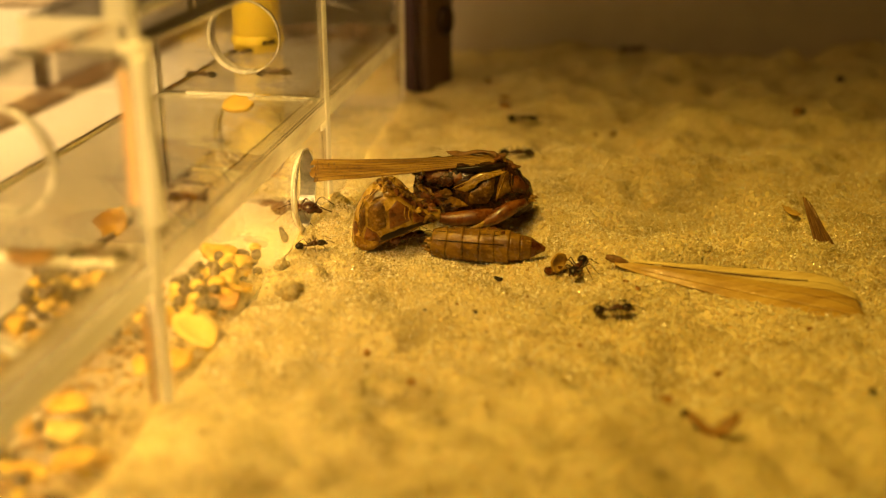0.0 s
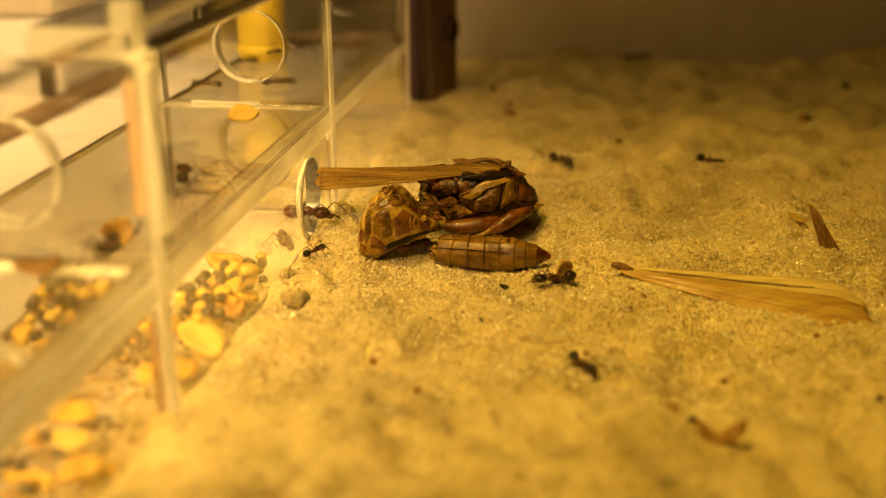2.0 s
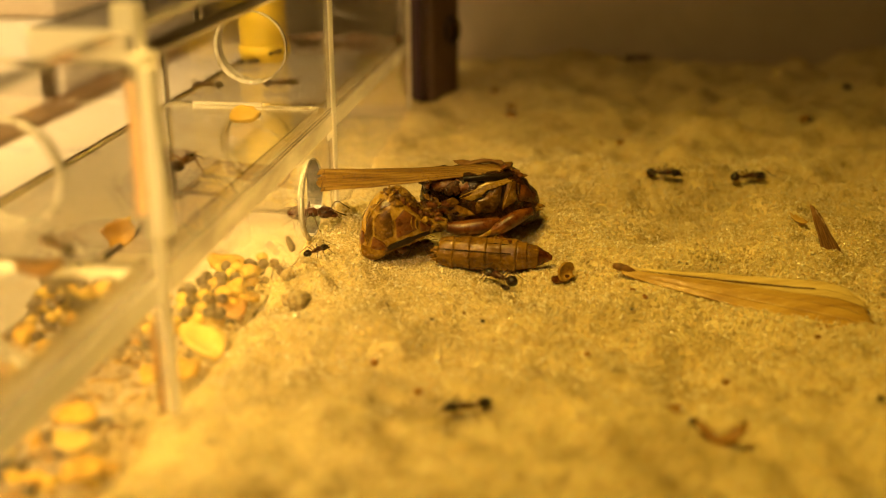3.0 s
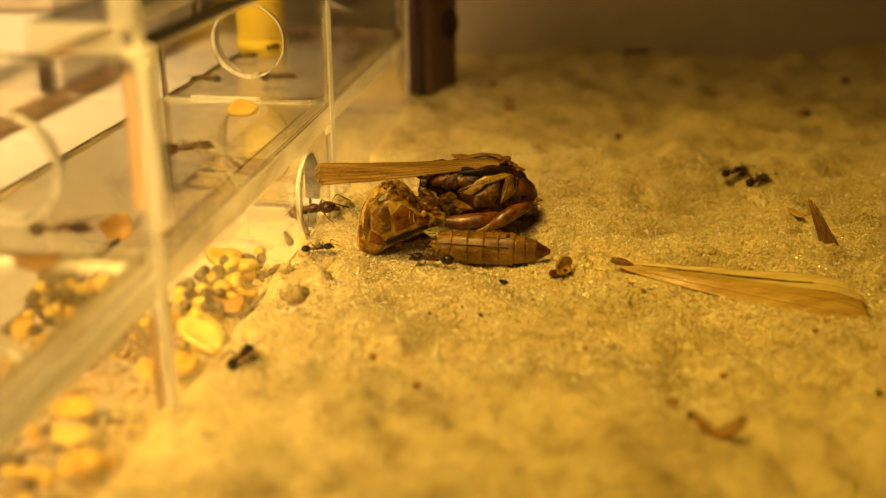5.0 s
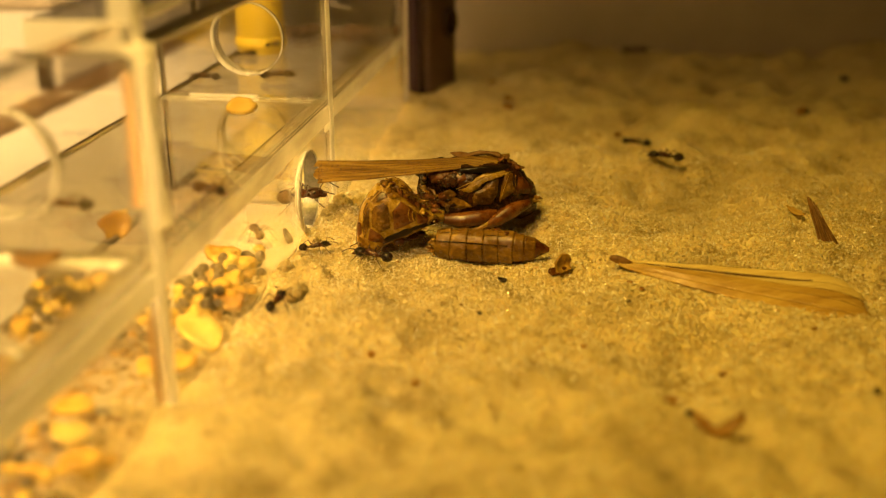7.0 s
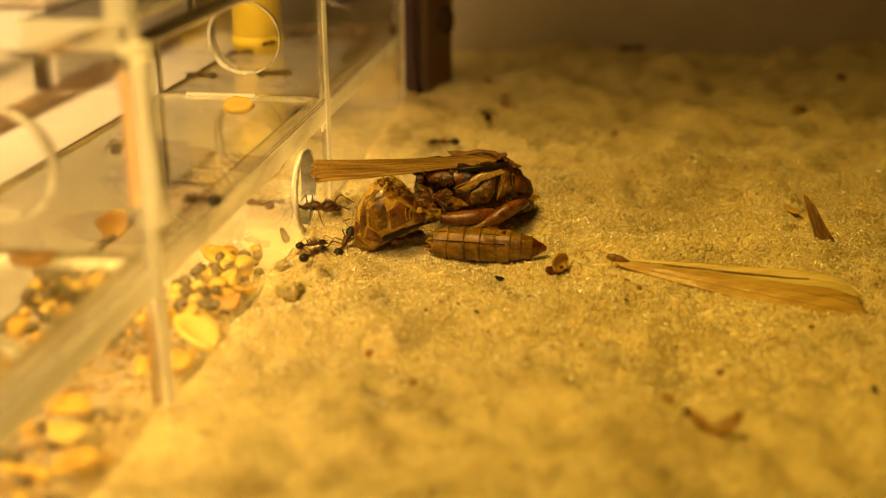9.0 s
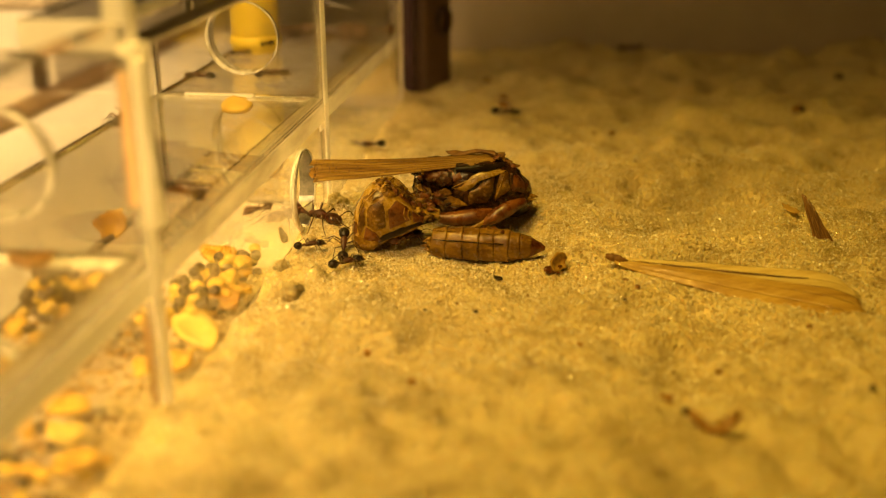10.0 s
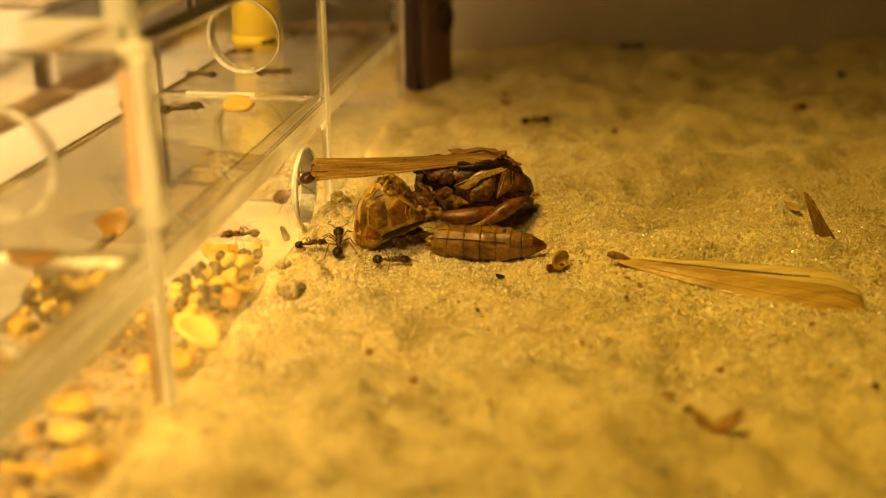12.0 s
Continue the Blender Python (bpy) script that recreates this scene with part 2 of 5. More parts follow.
def tube(bm, pts, radii, n=7):
    pts = [Vector(p) for p in pts]
    if not isinstance(radii, (list, tuple)):
        radii = [radii] * len(pts)
    side, rings = None, []
    for i, (p, r) in enumerate(zip(pts, radii)):
        along = (pts[min(i + 1, len(pts) - 1)] - pts[max(i - 1, 0)]).normalized()
        if side is None:
            side = along.orthogonal().normalized()
        side = (side - along * side.dot(along)).normalized()
        up = along.cross(side)
        rings.append([p + r * (math.cos(a) * side + math.sin(a) * up) for a in (2 * math.pi * k / n for k in range(n))])
    loft(bm, rings)


def egg(bm, c, r, n=14, rings=9, taper=0.0, turn=None):
    """A closed rounded body about c; taper narrows its +x end."""
    m = turn or Matrix.Identity(3)
    c = Vector(c)
    rows = []
    for j in range(1, rings):
        a = math.pi * j / rings
        k = 1 - taper * (0.5 - 0.5 * math.cos(a)) if taper else 1
        rows.append([c + m @ Vector((-r[0] * math.cos(a), k * r[1] * math.sin(a) * math.cos(b), k * r[2] * math.sin(a) * math.sin(b)))
                     for b in (2 * math.pi * i / n for i in range(n))])
    made = loft(bm, rows, caps=False)
    for row, tip in ((made[0], -1), (made[-1], 1)):
        v = bm.verts.new(c + m @ Vector((tip * r[0], 0, 0)))
        for i in range(n):
            bm.faces.new((row[i], row[(i + 1) % n], v))


def crumple(bm, amount, scale, seed=0.0):
    for v in bm.verts:
        v.co += amount * noise.noise_vector(v.co * scale + Vector((seed, seed * 0.7, -seed)))


def spline(pts, n):
    """n points along a smooth line through pts."""
    pts = [Vector(p) for p in pts]
    out = []
    for k in range(n):
        s = k / (n - 1) * (len(pts) - 1)
        i = min(int(s), len(pts) - 2)
        u = s - i
        p0, p1, p2, p3 = pts[max(i - 1, 0)], pts[i], pts[i + 1], pts[min(i + 2, len(pts) - 1)]
        out.append(0.5 * (2 * p1 + (p2 - p0) * u + (2 * p0 - 5 * p1 + 4 * p2 - p3) * u * u + (3 * p1 - p0 - 3 * p2 + p3) * u ** 3))
    return out


# ---------- the place: room, table, tray and sand ----------
# -- sand form
LATTICE = np.random.RandomState(7).rand(4, 256, 256)


def vnoise(x, y, size, k):
    """Smooth noise of about -1 to 1, with lumps of that size in metres."""
    x, y = np.asarray(x) / size + 31.7, np.asarray(y) / size + 17.3
    i, j = np.floor(x).astype(int), np.floor(y).astype(int)
    u, v = x - i, y - j
    u, v = u * u * (3 - 2 * u), v * v * (3 - 2 * v)
    t = LATTICE[k]
    a, b = t[i % 256, j % 256], t[(i + 1) % 256, j % 256]
    c, d = t[i % 256, (j + 1) % 256], t[(i + 1) % 256, (j + 1) % 256]
    return 2 * (a * (1 - u) * (1 - v) + b * u * (1 - v) + c * (1 - u) * v + d * u * v) - 1


TURN = 8.4  # degrees by which the nest is turned to the tray
EX, EY = (math.cos(math.radians(TURN)), -math.sin(math.radians(TURN))), (math.sin(math.radians(TURN)), math.cos(math.radians(TURN)))
FACE = -0.0370
MOUNDS = [  # x, y, height, spread in mm
    (-15.3, 119.5, 1.5, 1.2), (-14.3, 118.6, 1.0, 1.0), (-17.4, 124.0, 1.1, 0.9), (51.0, 124.2, 0.9, 1.2), (-13.4, 137.0, 1.0, 1.0), (24.0, 133.0, -1.7, 2.4), (34.5, 128.5, -1.5, 2.2), (24.5, 105.5, -1.6, 2.2), (18.0, 103.5, -0.7, 2.0), (-13.2, 137.6, 1.5, 2.2), (-11.5, 142.5, 1.6, 3.2), (-8.0, 146.0, 1.0, 4.0), (-15.5, 125.6, 1.0, 2.0), (20.5, 96.0, -1.2, 4.5), (31.0, 104.0, -1.9, 5.0), (31.0, 89.0, -1.5, 3.4), (42.0, 97.0, -1.5, 3.4), (52.0, 109.0, -1.4, 3.0), (56.0, 131.0, -1.6, 4.0), (29.0, 149.0, -1.2, 2.6), (-4.0, 99.0, -0.9, 2.4), (4.0, 79.0, -1.2, 4.0),
    (37.0, 142.0, -1.8, 4.0), (26.0, 127.0, 0.8, 5.0), (52.0, 138.0, 1.6, 6.0), (47.0, 121.0, -1.0, 3.4), (42.0, 150.0, 1.2, 6.0), (0.0, 120.0, 0.7, 9.0)]


def sand_z(x, y):
    x, y = np.asarray(x, float), np.asarray(y, float)
    right = np.clip((x + 0.005) / 0.05, 0, 1)
    z = (0.0006 + 0.0012 * right) * vnoise(x, y, 0.019, 0) + (0.0010 + 0.0013 * right) * vnoise(x, y, 0.0068, 1)
    z = z + (0.00045 + 0.00040 * right) * vnoise(x, y, 0.0030, 2) + 0.00012 * vnoise(x, y, 0.0012, 3)
    # a level bed under the dry wing
    along = np.clip((x - 0.019) / 0.026, 0, 1)
    bed = np.exp(-((y - (0.1195 - 0.0085 * along)) / (0.002 + 0.0035 * along)) ** 4) * np.clip((x - 0.017) / 0.003, 0, 1) * np.clip((0.048 - x) / 0.004, 0, 1)
    z = z * (1 - 0.85 * bed)
    for mx, my, h, s in MOUNDS:
        z = z + h * 0.001 * np.exp(-((x - mx * 0.001) ** 2 + (y - my * 0.001) ** 2) / (2 * (s * 0.001) ** 2))
    u = x * EX[0] + y * EX[1]
    z = z + (-0.0001 + 0.0006 * vnoise(x, y, 0.0055, 3)) * np.exp(-np.clip(u - FACE, 0, 1) / 0.004)
    v = x * EY[0] + y * EY[1]
    inside = np.clip((FACE - 0.0018 - u) / 0.0006, 0, 1) * np.maximum(np.clip((0.232 - v) / 0.002, 0, 1), np.clip((-0.056 - u) / 0.002, 0, 1))
    return z * (1 - inside) - 0.0080 * inside
# -- end sand form


def sheet(name, xs, ys, height, material):
    gx, gy = np.meshgrid(xs, ys)
    verts = np.stack([gx, gy, height(gx, gy)], -1).reshape(-1, 3)
    nx, ny = len(xs), len(ys)
    idx = np.arange(nx * ny).reshape(ny, nx)
    faces = np.stack([idx[:-1, :-1], idx[:-1, 1:], idx[1:, 1:], idx[1:, :-1]], -1).reshape(-1, 4)
    me = bpy.data.meshes.new(name)
    me.from_pydata(verts.tolist(), [], faces.tolist())
    me.materials.append(material)
    me.shade_smooth()
    return new(name, me)


def steps(*runs):
    """Numbers from run to run: (from, to, step)."""
    out = []
    for a, b, s in runs:
        out += list(np.arange(a, b - s * 0.01, s))
    return np.array(out + [runs[-1][1]]) * MM


xs = steps((-170, -46, 4), (-46, -45, 1), (-45, -36, 0.3), (-36, 75, 0.38), (75, 110, 1.2), (110, 180, 4))
ys = steps((20, 62, 2), (62, 180, 0.38), (180, 258, 0.9))
ground = tagged(sheet("ground", xs, ys, sand_z, SAND), "pale yellow quartz sand filling the tray", "sand", kind="structure")


def glint_material():
    k = Mat("clear_quartz_grain")
    g = k.t.nodes.new("ShaderNodeNewGeometry").outputs["Random Per Island"]
    k.color(k.ramp(g, [(0.0, (0.88, 0.72, 0.38)), (0.3, (0.96, 0.88, 0.62)), (1.0, (1.0, 0.98, 0.86))]))
    return k.set(Roughness=0.2, Specular_IOR_Level=1.0).m


GLINT = glint_material()


def grain_bodies(name, x, y, z, r, rs, material):
    """Angular grains of six faces at the given places, in one mesh."""
    n = len(x)
    unit = np.array([(1, 0, 0), (-0.5, 0.87, 0), (-0.5, -0.87, 0), (0, 0, 1), (0, 0, -1)], float)
    q = rs.normal(size=(n, 4))
    q /= np.linalg.norm(q, axis=1, keepdims=True)
    w, a, b, c = q.T
    rot = np.stack([1 - 2 * (b * b + c * c), 2 * (a * b - c * w), 2 * (a * c + b * w), 2 * (a * b + c * w), 1 - 2 * (a * a + c * c), 2 * (b * c - a * w),
                    2 * (a * c - b * w), 2 * (b * c + a * w), 1 - 2 * (a * a + b * b)], -1).reshape(n, 3, 3)
    body = unit[None] * rs.uniform(0.75, 1.25, (n, 5, 1)) + rs.normal(0, 0.12, (n, 5, 3))
    pts = np.einsum("nij,nkj->nki", rot, body) * r[:, None, None] + np.stack([x, y, z], -1)[:, None]
    tri = np.array([(0, 1, 3), (1, 2, 3), (2, 0, 3), (1, 0, 4), (2, 1, 4), (0, 2, 4)])
    faces = (np.arange(n) * 5)[:, None, None] + tri[None]
    me = bpy.data.meshes.new(name)
    me.from_pydata(pts.reshape(-1, 3).tolist(), [], faces.reshape(-1, 3).tolist())
    me.materials.append(material)
    if material is not GLINT:
        me.shade_smooth()
    return new(name, me)


def grains(name, count, x0, x1, y0, y1, size, seed, inside=False, clear=False):
    """Loose grains lying on the sand, six faces each."""
    rs = np.random.RandomState(seed)
    y = rs.uniform(y0, y1, count)
    x = rs.uniform(x0, x1, count)
    thin_out = np.clip((y - y0 + 0.002) / 0.016, 0, 1) * np.clip((y1 + 0.002 - y) / 0.016, 0, 1)
    keep = (x * EX[0] + y * EX[1] > FACE - 0.0016) & (np.abs(x) < 0.43 * y + 0.004) & (rs.random_sample(count) < thin_out)
    if inside:      # leaked in under the front panel, thinning out
        u = x * EX[0] + y * EX[1]
        keep = (u < FACE - 0.0022) & (u > FACE - 0.0022 - 0.006 * rs.random_sample(count) ** 2.0)
    x, y = x[keep], y[keep]
    n = len(x)
    r = size * np.exp(rs.normal(0, 0.28, n))
    z = sand_z(x, y) + r * 0.75 if clear else (-0.0006 + r * rs.uniform(0.2, 2.2, n)) if inside else sand_z(x, y) + r * rs.uniform(-0.85, 0.0, n)
    return tagged(grain_bodies(name, x, y, z, r, rs, GLINT if clear else GRAIN), "loose glinting quartz grains on the sand", "sand grains", kind="stuff")


grains("sand_grains", 225000, -0.036, 0.064, 0.090, 0.166, 0.00018, 3)
grains("sand_grains", 60000, -0.046, 0.080, 0.056, 0.110, 0.00018, 4)
grains("sand_grains", 60000, -0.036, 0.090, 0.148, 0.215, 0.00019, 9)
grains("sand_grains", 50000, -0.045, -0.018, 0.060, 0.122, 0.00022, 6, True)
grains("clear_sand_grains", 55000, -0.036, 0.066, 0.084, 0.180, 0.000108, 8, False, True)
grains("sand_grains", 24000, -0.030, 0.105, 0.195, 0.262, 0.0002, 5)


def room():
    bm = bmesh.new()
    box(bm, -0.20, 0.0, -0.009, 0.21, 0.262, -0.0052)
    tagged(part("tray_floor", bm, FLOOR, smooth=False), "grey-brown floor of the shallow sand tray", "tray floor", kind="structure")
    bm = bmesh.new()
    box(bm, -0.013, 0.2582, -0.005, 0.21, 0.262, 0.06, 0.0008)
    tagged(part("wall_back", bm, TRAY), "dull grey-brown wall behind the sand", "tray wall", kind="structure")
    bm = bmesh.new()
    box(bm, 0.182, 0.0, -0.005, 0.186, 0.258, 0.06, 0.0008)
    tagged(part("wall_side", bm, TRAY), "dull grey-brown side wall of the tray", "tray wall", kind="structure")
    bm = bmesh.new()
    box(bm, -0.45, -0.25, -0.03, 0.40, 0.55, -0.0095)
    tagged(part("table_top", bm, WHITE, smooth=False), "off-white table top under the tray", "table top", kind="structure")
    for name, b in (("wall_north", (-0.47, 0.55, -0.03, 0.42, 0.57, 0.42)), ("wall_south", (-0.47, -0.27, -0.03, 0.42, -0.25, 0.42)), ("wall_west", (-0.47, -0.25, -0.03, -0.45, 0.55, 0.42)),
                    ("wall_east", (0.40, -0.25, -0.03, 0.42, 0.55, 0.42)), ("ceiling", (-0.47, -0.27, 0.42, 0.42, 0.57, 0.44))):
        bm = bmesh.new()
        box(bm, *b)
        tagged(part(name, bm, PAINT, smooth=False), "plain dim painted " + name.split("_")[0] + " round the table", name.split("_")[0], kind="structure")


room()
# ---------- the acrylic nest: two storeys of chambers ----------
NEST = pose(0, 0, 0, 0, 0, -TURN)
U0, U1 = -61.3, -37.0          # back and front face
SHELF, ROOF, BASE = (11.5, 14.5), (31.7, 34.2), (-3.4, -0.6)
DIVIDERS = (26.0, 84.0, 144.0, 200.5)


def panel(bm, w, h, t, holes=(), n=40):
    """A plate in x and z of w by h mm from the origin, t thick along y, with round holes (x, z, r). Its rims take the second material."""
    loops = [[(0, 0), (w, 0), (w, h), (0, h)]]
    for cx, cz, r in holes:
        loops.append([(cx + r * math.cos(2 * math.pi * k / n), cz + r * math.sin(2 * math.pi * k / n)) for k in range(n)])
    edges, border = [], []
    for lp in loops:
        vs = [bm.verts.new((x * MM, 0, z * MM)) for x, z in lp]
        border += [bm.edges.new((vs[i], vs[(i + 1) % len(vs)])) for i in range(len(vs))]
    bmesh.ops.triangle_fill(bm, use_beauty=True, edges=border)
    faces = list(bm.faces)
    r = bmesh.ops.extrude_face_region(bm, geom=faces)
    for v in (g for g in r["geom"] if isinstance(g, bmesh.types.BMVert)):
        v.co.y += t * MM
    flat = set(faces) | {g for g in r["geom"] if isinstance(g, bmesh.types.BMFace)}
    for f in bm.faces:  # near half of a sawn hole stays rough, the rest takes the painted dark reflection
        rim = min(math.hypot(f.calc_center_median().x / MM - cx, f.calc_center_median().z / MM - cz) - r for cx, cz, r in holes) if holes else 9
        f.material_index = 0 if f in flat else ((3 if w > 2.5 and f.calc_center_median().x / MM > holes[0][0] + 0.5 else 2) if rim < 0.3 else 1)


def set_at(bm, m):
    bmesh.ops.transform(bm, matrix=m, verts=bm.verts)


def nest():
    ob = thing("ant_nest", NEST, "clear acrylic two-storey ant nest with round passage holes", "ant nest")

    def plate(name, bm, label, mats=(CLEAR, FROST, RIM, RIM_REFLECTED)):
        p = part(name, bm, list(mats), ob, label, smooth=False)
        p.visible_shadow = False
        return p

    # front panels, one for each length; the middle one has the way out
    for v0, v1 in zip(DIVIDERS, DIVIDERS[1:]):
        bm = bmesh.new()
        hole = [(131.5 - v0 - 1.05, 5.5 + 4.2, 5.0)] if v0 == 84.0 else []
        panel(bm, v1 - v0 - 2.1, 38.4, 2.0, hole)
        set_at(bm, Matrix.Translation((U1 * MM, (v0 + 1.05) * MM, -4.2 * MM)) @ pose(0, 0, 0, 0, 0, 90))
        plate("front_panel", bm, "clear front panel" + (" with a round entrance hole" if hole else ""))
    for name, (z0, z1) in (("shelf", SHELF), ("roof", ROOF), ("base", BASE)):
        for v0, v1 in zip(DIVIDERS, DIVIDERS[1:]):
            if name == "roof" and v0 == 26.0:       # the first length stands open
                continue
            bm = bmesh.new()
            box(bm, (-47.0 if name == "roof" and v0 == 84.0 else U0) * MM, (v0 + 1.15) * MM, z0 * MM, (U1 - (3.4 if name == "shelf" else 2.1)) * MM, (v1 + 0.85) * MM, z1 * MM, 0.00015)
            slab = plate(name, bm, "thick clear acrylic " + name, (CLEAR,))
            if name == "shelf":
                for a, b, low, high, mat, word in ((3.35, 2.1, z0, z1, FROST, "milky sawn front edge"), (0.85, -0.12, z0 + 0.05, z0 + 2.3, BEAD if v0 == 26.0 else MILK, "frosted band where the shelf meets the front")):
                    bm = bmesh.new()
                    box(bm, (U1 - a) * MM, (v0 + 1.15) * MM, low * MM, (U1 - b) * MM, (v1 - 1.15) * MM, high * MM, 0.00015)
                    part("frosted_edge", bm, mat, slab, word, smooth=False).visible_shadow = False
                for z in (z1 + 0.05, z1 - 0.35):      # dark line of the joint
                    bm = bmesh.new()
                    box(bm, (U1 + 0.02) * MM, (v0 + 1.2) * MM, (z - 0.04) * MM, (U1 + 0.08) * MM, (v1 - 1.2) * MM, (z + 0.04) * MM)
                    part("joint_line", bm, LOC_OLIVE, slab, "thin brown dirt line of the joint", smooth=False)
            if name == "roof" and v0 == 84.0:
                bm = bmesh.new()
                box(bm, -47.0 * MM, (v0 + 0.85) * MM, z0 * MM, (U1 - 2.1) * MM, (v0 + 1.12) * MM, z1 * MM)
                part("frosted_edge", bm, BEAD, slab, "milky sawn end edge", smooth=False).visible_shadow = False
            if name == "roof":
                for z in (z0 - 0.16, z1 + 0.16):
                    bm = bmesh.new()
                    box(bm, (U1 - 2.4) * MM, (v0 + 1.15) * MM, (z - 0.14) * MM, (U1 - 2.1) * MM, (v1 + 0.85) * MM, (z + 0.14) * MM)
                    part("glue_seam", bm, FROST, slab, "bright glue seam", smooth=False)
    for v in DIVIDERS:
        for z0, z1, hz in ((BASE[1] + 0.1, SHELF[0] - 0.1, 7.0), (SHELF[1] + 0.1, ROOF[0] - 0.1, 22.4)):
            bm = bmesh.new()
            panel(bm, U1 - 2.2 - U0, z1 - z0, 2.0, [((-50.6 if v == 84.0 else -49.1) - U0, hz - z0, 4.6)])
            set_at(bm, Matrix.Translation((U0 * MM, (v - 1.0) * MM, z0 * MM)))
            plate("divider", bm, "clear acrylic divider with a round passage hole")
        # the upright bead at the front of each divider
        bm = bmesh.new()
        box(bm, (U1 - 1.9) * MM, (v - 0.95) * MM, BASE[1] * MM, (U1 + 0.2) * MM, (v + 0.95) * MM, 36.5 * MM, 0.0003)
        plate("corner_bead", bm, "upright bright acrylic bead at the panel joint", (BEAD,))
    for v0, v1 in zip(DIVIDERS, DIVIDERS[1:]):
        bm = bmesh.new()
        box(bm, (U0 - 2.0) * MM, (v0 + 1.05) * MM, -4.2 * MM, (U0 - 0.1) * MM, (v1 - 1.05) * MM, 34.0 * MM, 0.0002)
        plate("rear_panel", bm, "clear rear panel", (CLEAR,))
        bm = bmesh.new()
        box(bm, (U0 - 0.05) * MM, (v0 + 1.3) * MM, SHELF[1] * MM + 0.00005, (U0 + 0.2) * MM, (v1 - 1.3) * MM, (SHELF[1] + 0.22) * MM)
        crumple(bm, 0.00006, 400, v0)
        part("dirt_seam", bm, WOOD, ob, "brown dirt in the rear joint of the shelf", smooth=False)
    # glue lines with trapped bubbles
    rs = random.Random(5)
    for u0, u1, v, z in ((-50.5, -39.5, 142.6, 13.9), (-51.0, -38.8, 116.0, -0.35)):
        for row in range(3):
            bm = bmesh.new()
            for i in range(26):
                s = rs.uniform(0.12, 0.26) * MM
                egg(bm, ((u0 + (u1 - u0) * (i + rs.random() * 0.6) / 26) * MM, (v - row * 0.55) * MM, (z - (0.9 * row if z > 5 else 0)) * MM), (s, s, s), 6, 4)
            part("glue_line", bm, FROST, ob, "dotted row of trapped glue bubbles")
    # added ring for the bright reflection in the entrance rim, thicker on one side
    bm = bmesh.new()
    ring = [2 * math.pi * k / 48 for k in range(49)]
    tube(bm, [Vector((-36.95, 131.5 + 5.05 * math.cos(a), 5.5 + 5.05 * math.sin(a))) * MM for a in ring], [(0.12 + 0.46 * max(0, -math.cos(a)) ** 0.7) * MM for a in ring], 8)
    for q in bm.verts:
        q.co.x = -0.03695 + (q.co.x + 0.03695) * 0.5
    part("rim_highlight", bm, RIM, ob, "bright streaked ring standing for reflection in the entrance rim")
    # added streaked rings for the bright reflection in the passage rims
    for cu, v, cz in ((-50.6, 82.95, 22.4), (-49.1, 142.95, 22.4), (-49.1, 142.95, 7.0)):
        bm = bmesh.new()
        tube(bm, [Vector((cu + 4.75 * math.cos(a), v, cz + 4.75 * math.sin(a))) * MM for a in ring],
             [(0.10 + 0.26 * max(0, math.cos(a - (0.3 if v < 90 else 3.7))) ** 0.7) * MM for a in ring], 8)
        part("rim_highlight", bm, RIM if cz > 10 else FROST, ob, "bright streaked ring standing for reflection in a passage rim").visible_shadow = False
    # the soiled joint of the first length: rust stain, pale lug, dark gap and a rusty crack below
    for name, mat, word, b in (("stain", STAIN, "rust-brown stain along the joint", (-39.4, 82.4, 19.5, -37.9, 82.9, 30.6)),
                               ("corner_lug", BEAD, "pale upright glue lug at the joint", (-37.2, 83.1, 17.4, -35.9, 84.7, 31.6)),
                               ("corner_lug", BEAD, "pale ledge under the roof joint", (-39.2, 82.7, 31.8, -35.9, 84.7, 32.8)),
                               ("joint_gap", WOOD, "dark gap beside the joint", (-35.85, 84.0, 20.6, -35.45, 84.4, 25.0)),
                               ("rusty_crack", HUSK, "rusty crack low in the joint", (-39.3, 82.5, -0.4, -38.8, 82.9, 9.6))):
        bm = bmesh.new()
        box(bm, *(q * MM for q in b), 0.0002)
        bmesh.ops.subdivide_edges(bm, edges=[e for e in bm.edges if e.calc_length() > 0.004], cuts=12)
        crumple(bm, 0.00025, 300)
        part(name, bm, mat, ob, word).visible_shadow = False
    # scratches and specks on the plates
    for u, v, z, h in ((-38.7, 142.6, 25.2, 0.5), (-38.9, 142.6, 23.2, 0.5), (-38.2, 142.6, 18.2, 1.0), (-43.5, 142.6, 6.0, 0.3), (-45.0, 142.6, 9.2, 0.25), (-41.5, 142.6, 11.0, 0.3), (-46.2, 142.6, 4.1, 0.3)):
        bm = bmesh.new()
        box(bm, (u - 0.05) * MM, v * MM, z * MM, (u + 0.05) * MM, (v + 0.06) * MM, (z + h) * MM, 0.00002)
        part("scratch", bm, BEAD, ob, "short bright scratch").visible_shadow = False
    for v, z in ((73.7, 26.2), (97.0, 24.0), (104.0, 17.5), (112.0, 20.5), (124.0, 19.0), (128.0, 3.0), (133.0, 17.0)):
        bm = bmesh.new()
        egg(bm, ((U1 + 0.08) * MM, v * MM, z * MM), (0.05 * MM, 0.13 * MM, 0.11 * MM), 8, 6)
        part("dust_speck", bm, BEAD, ob, "pale speck of dust").visible_shadow = False
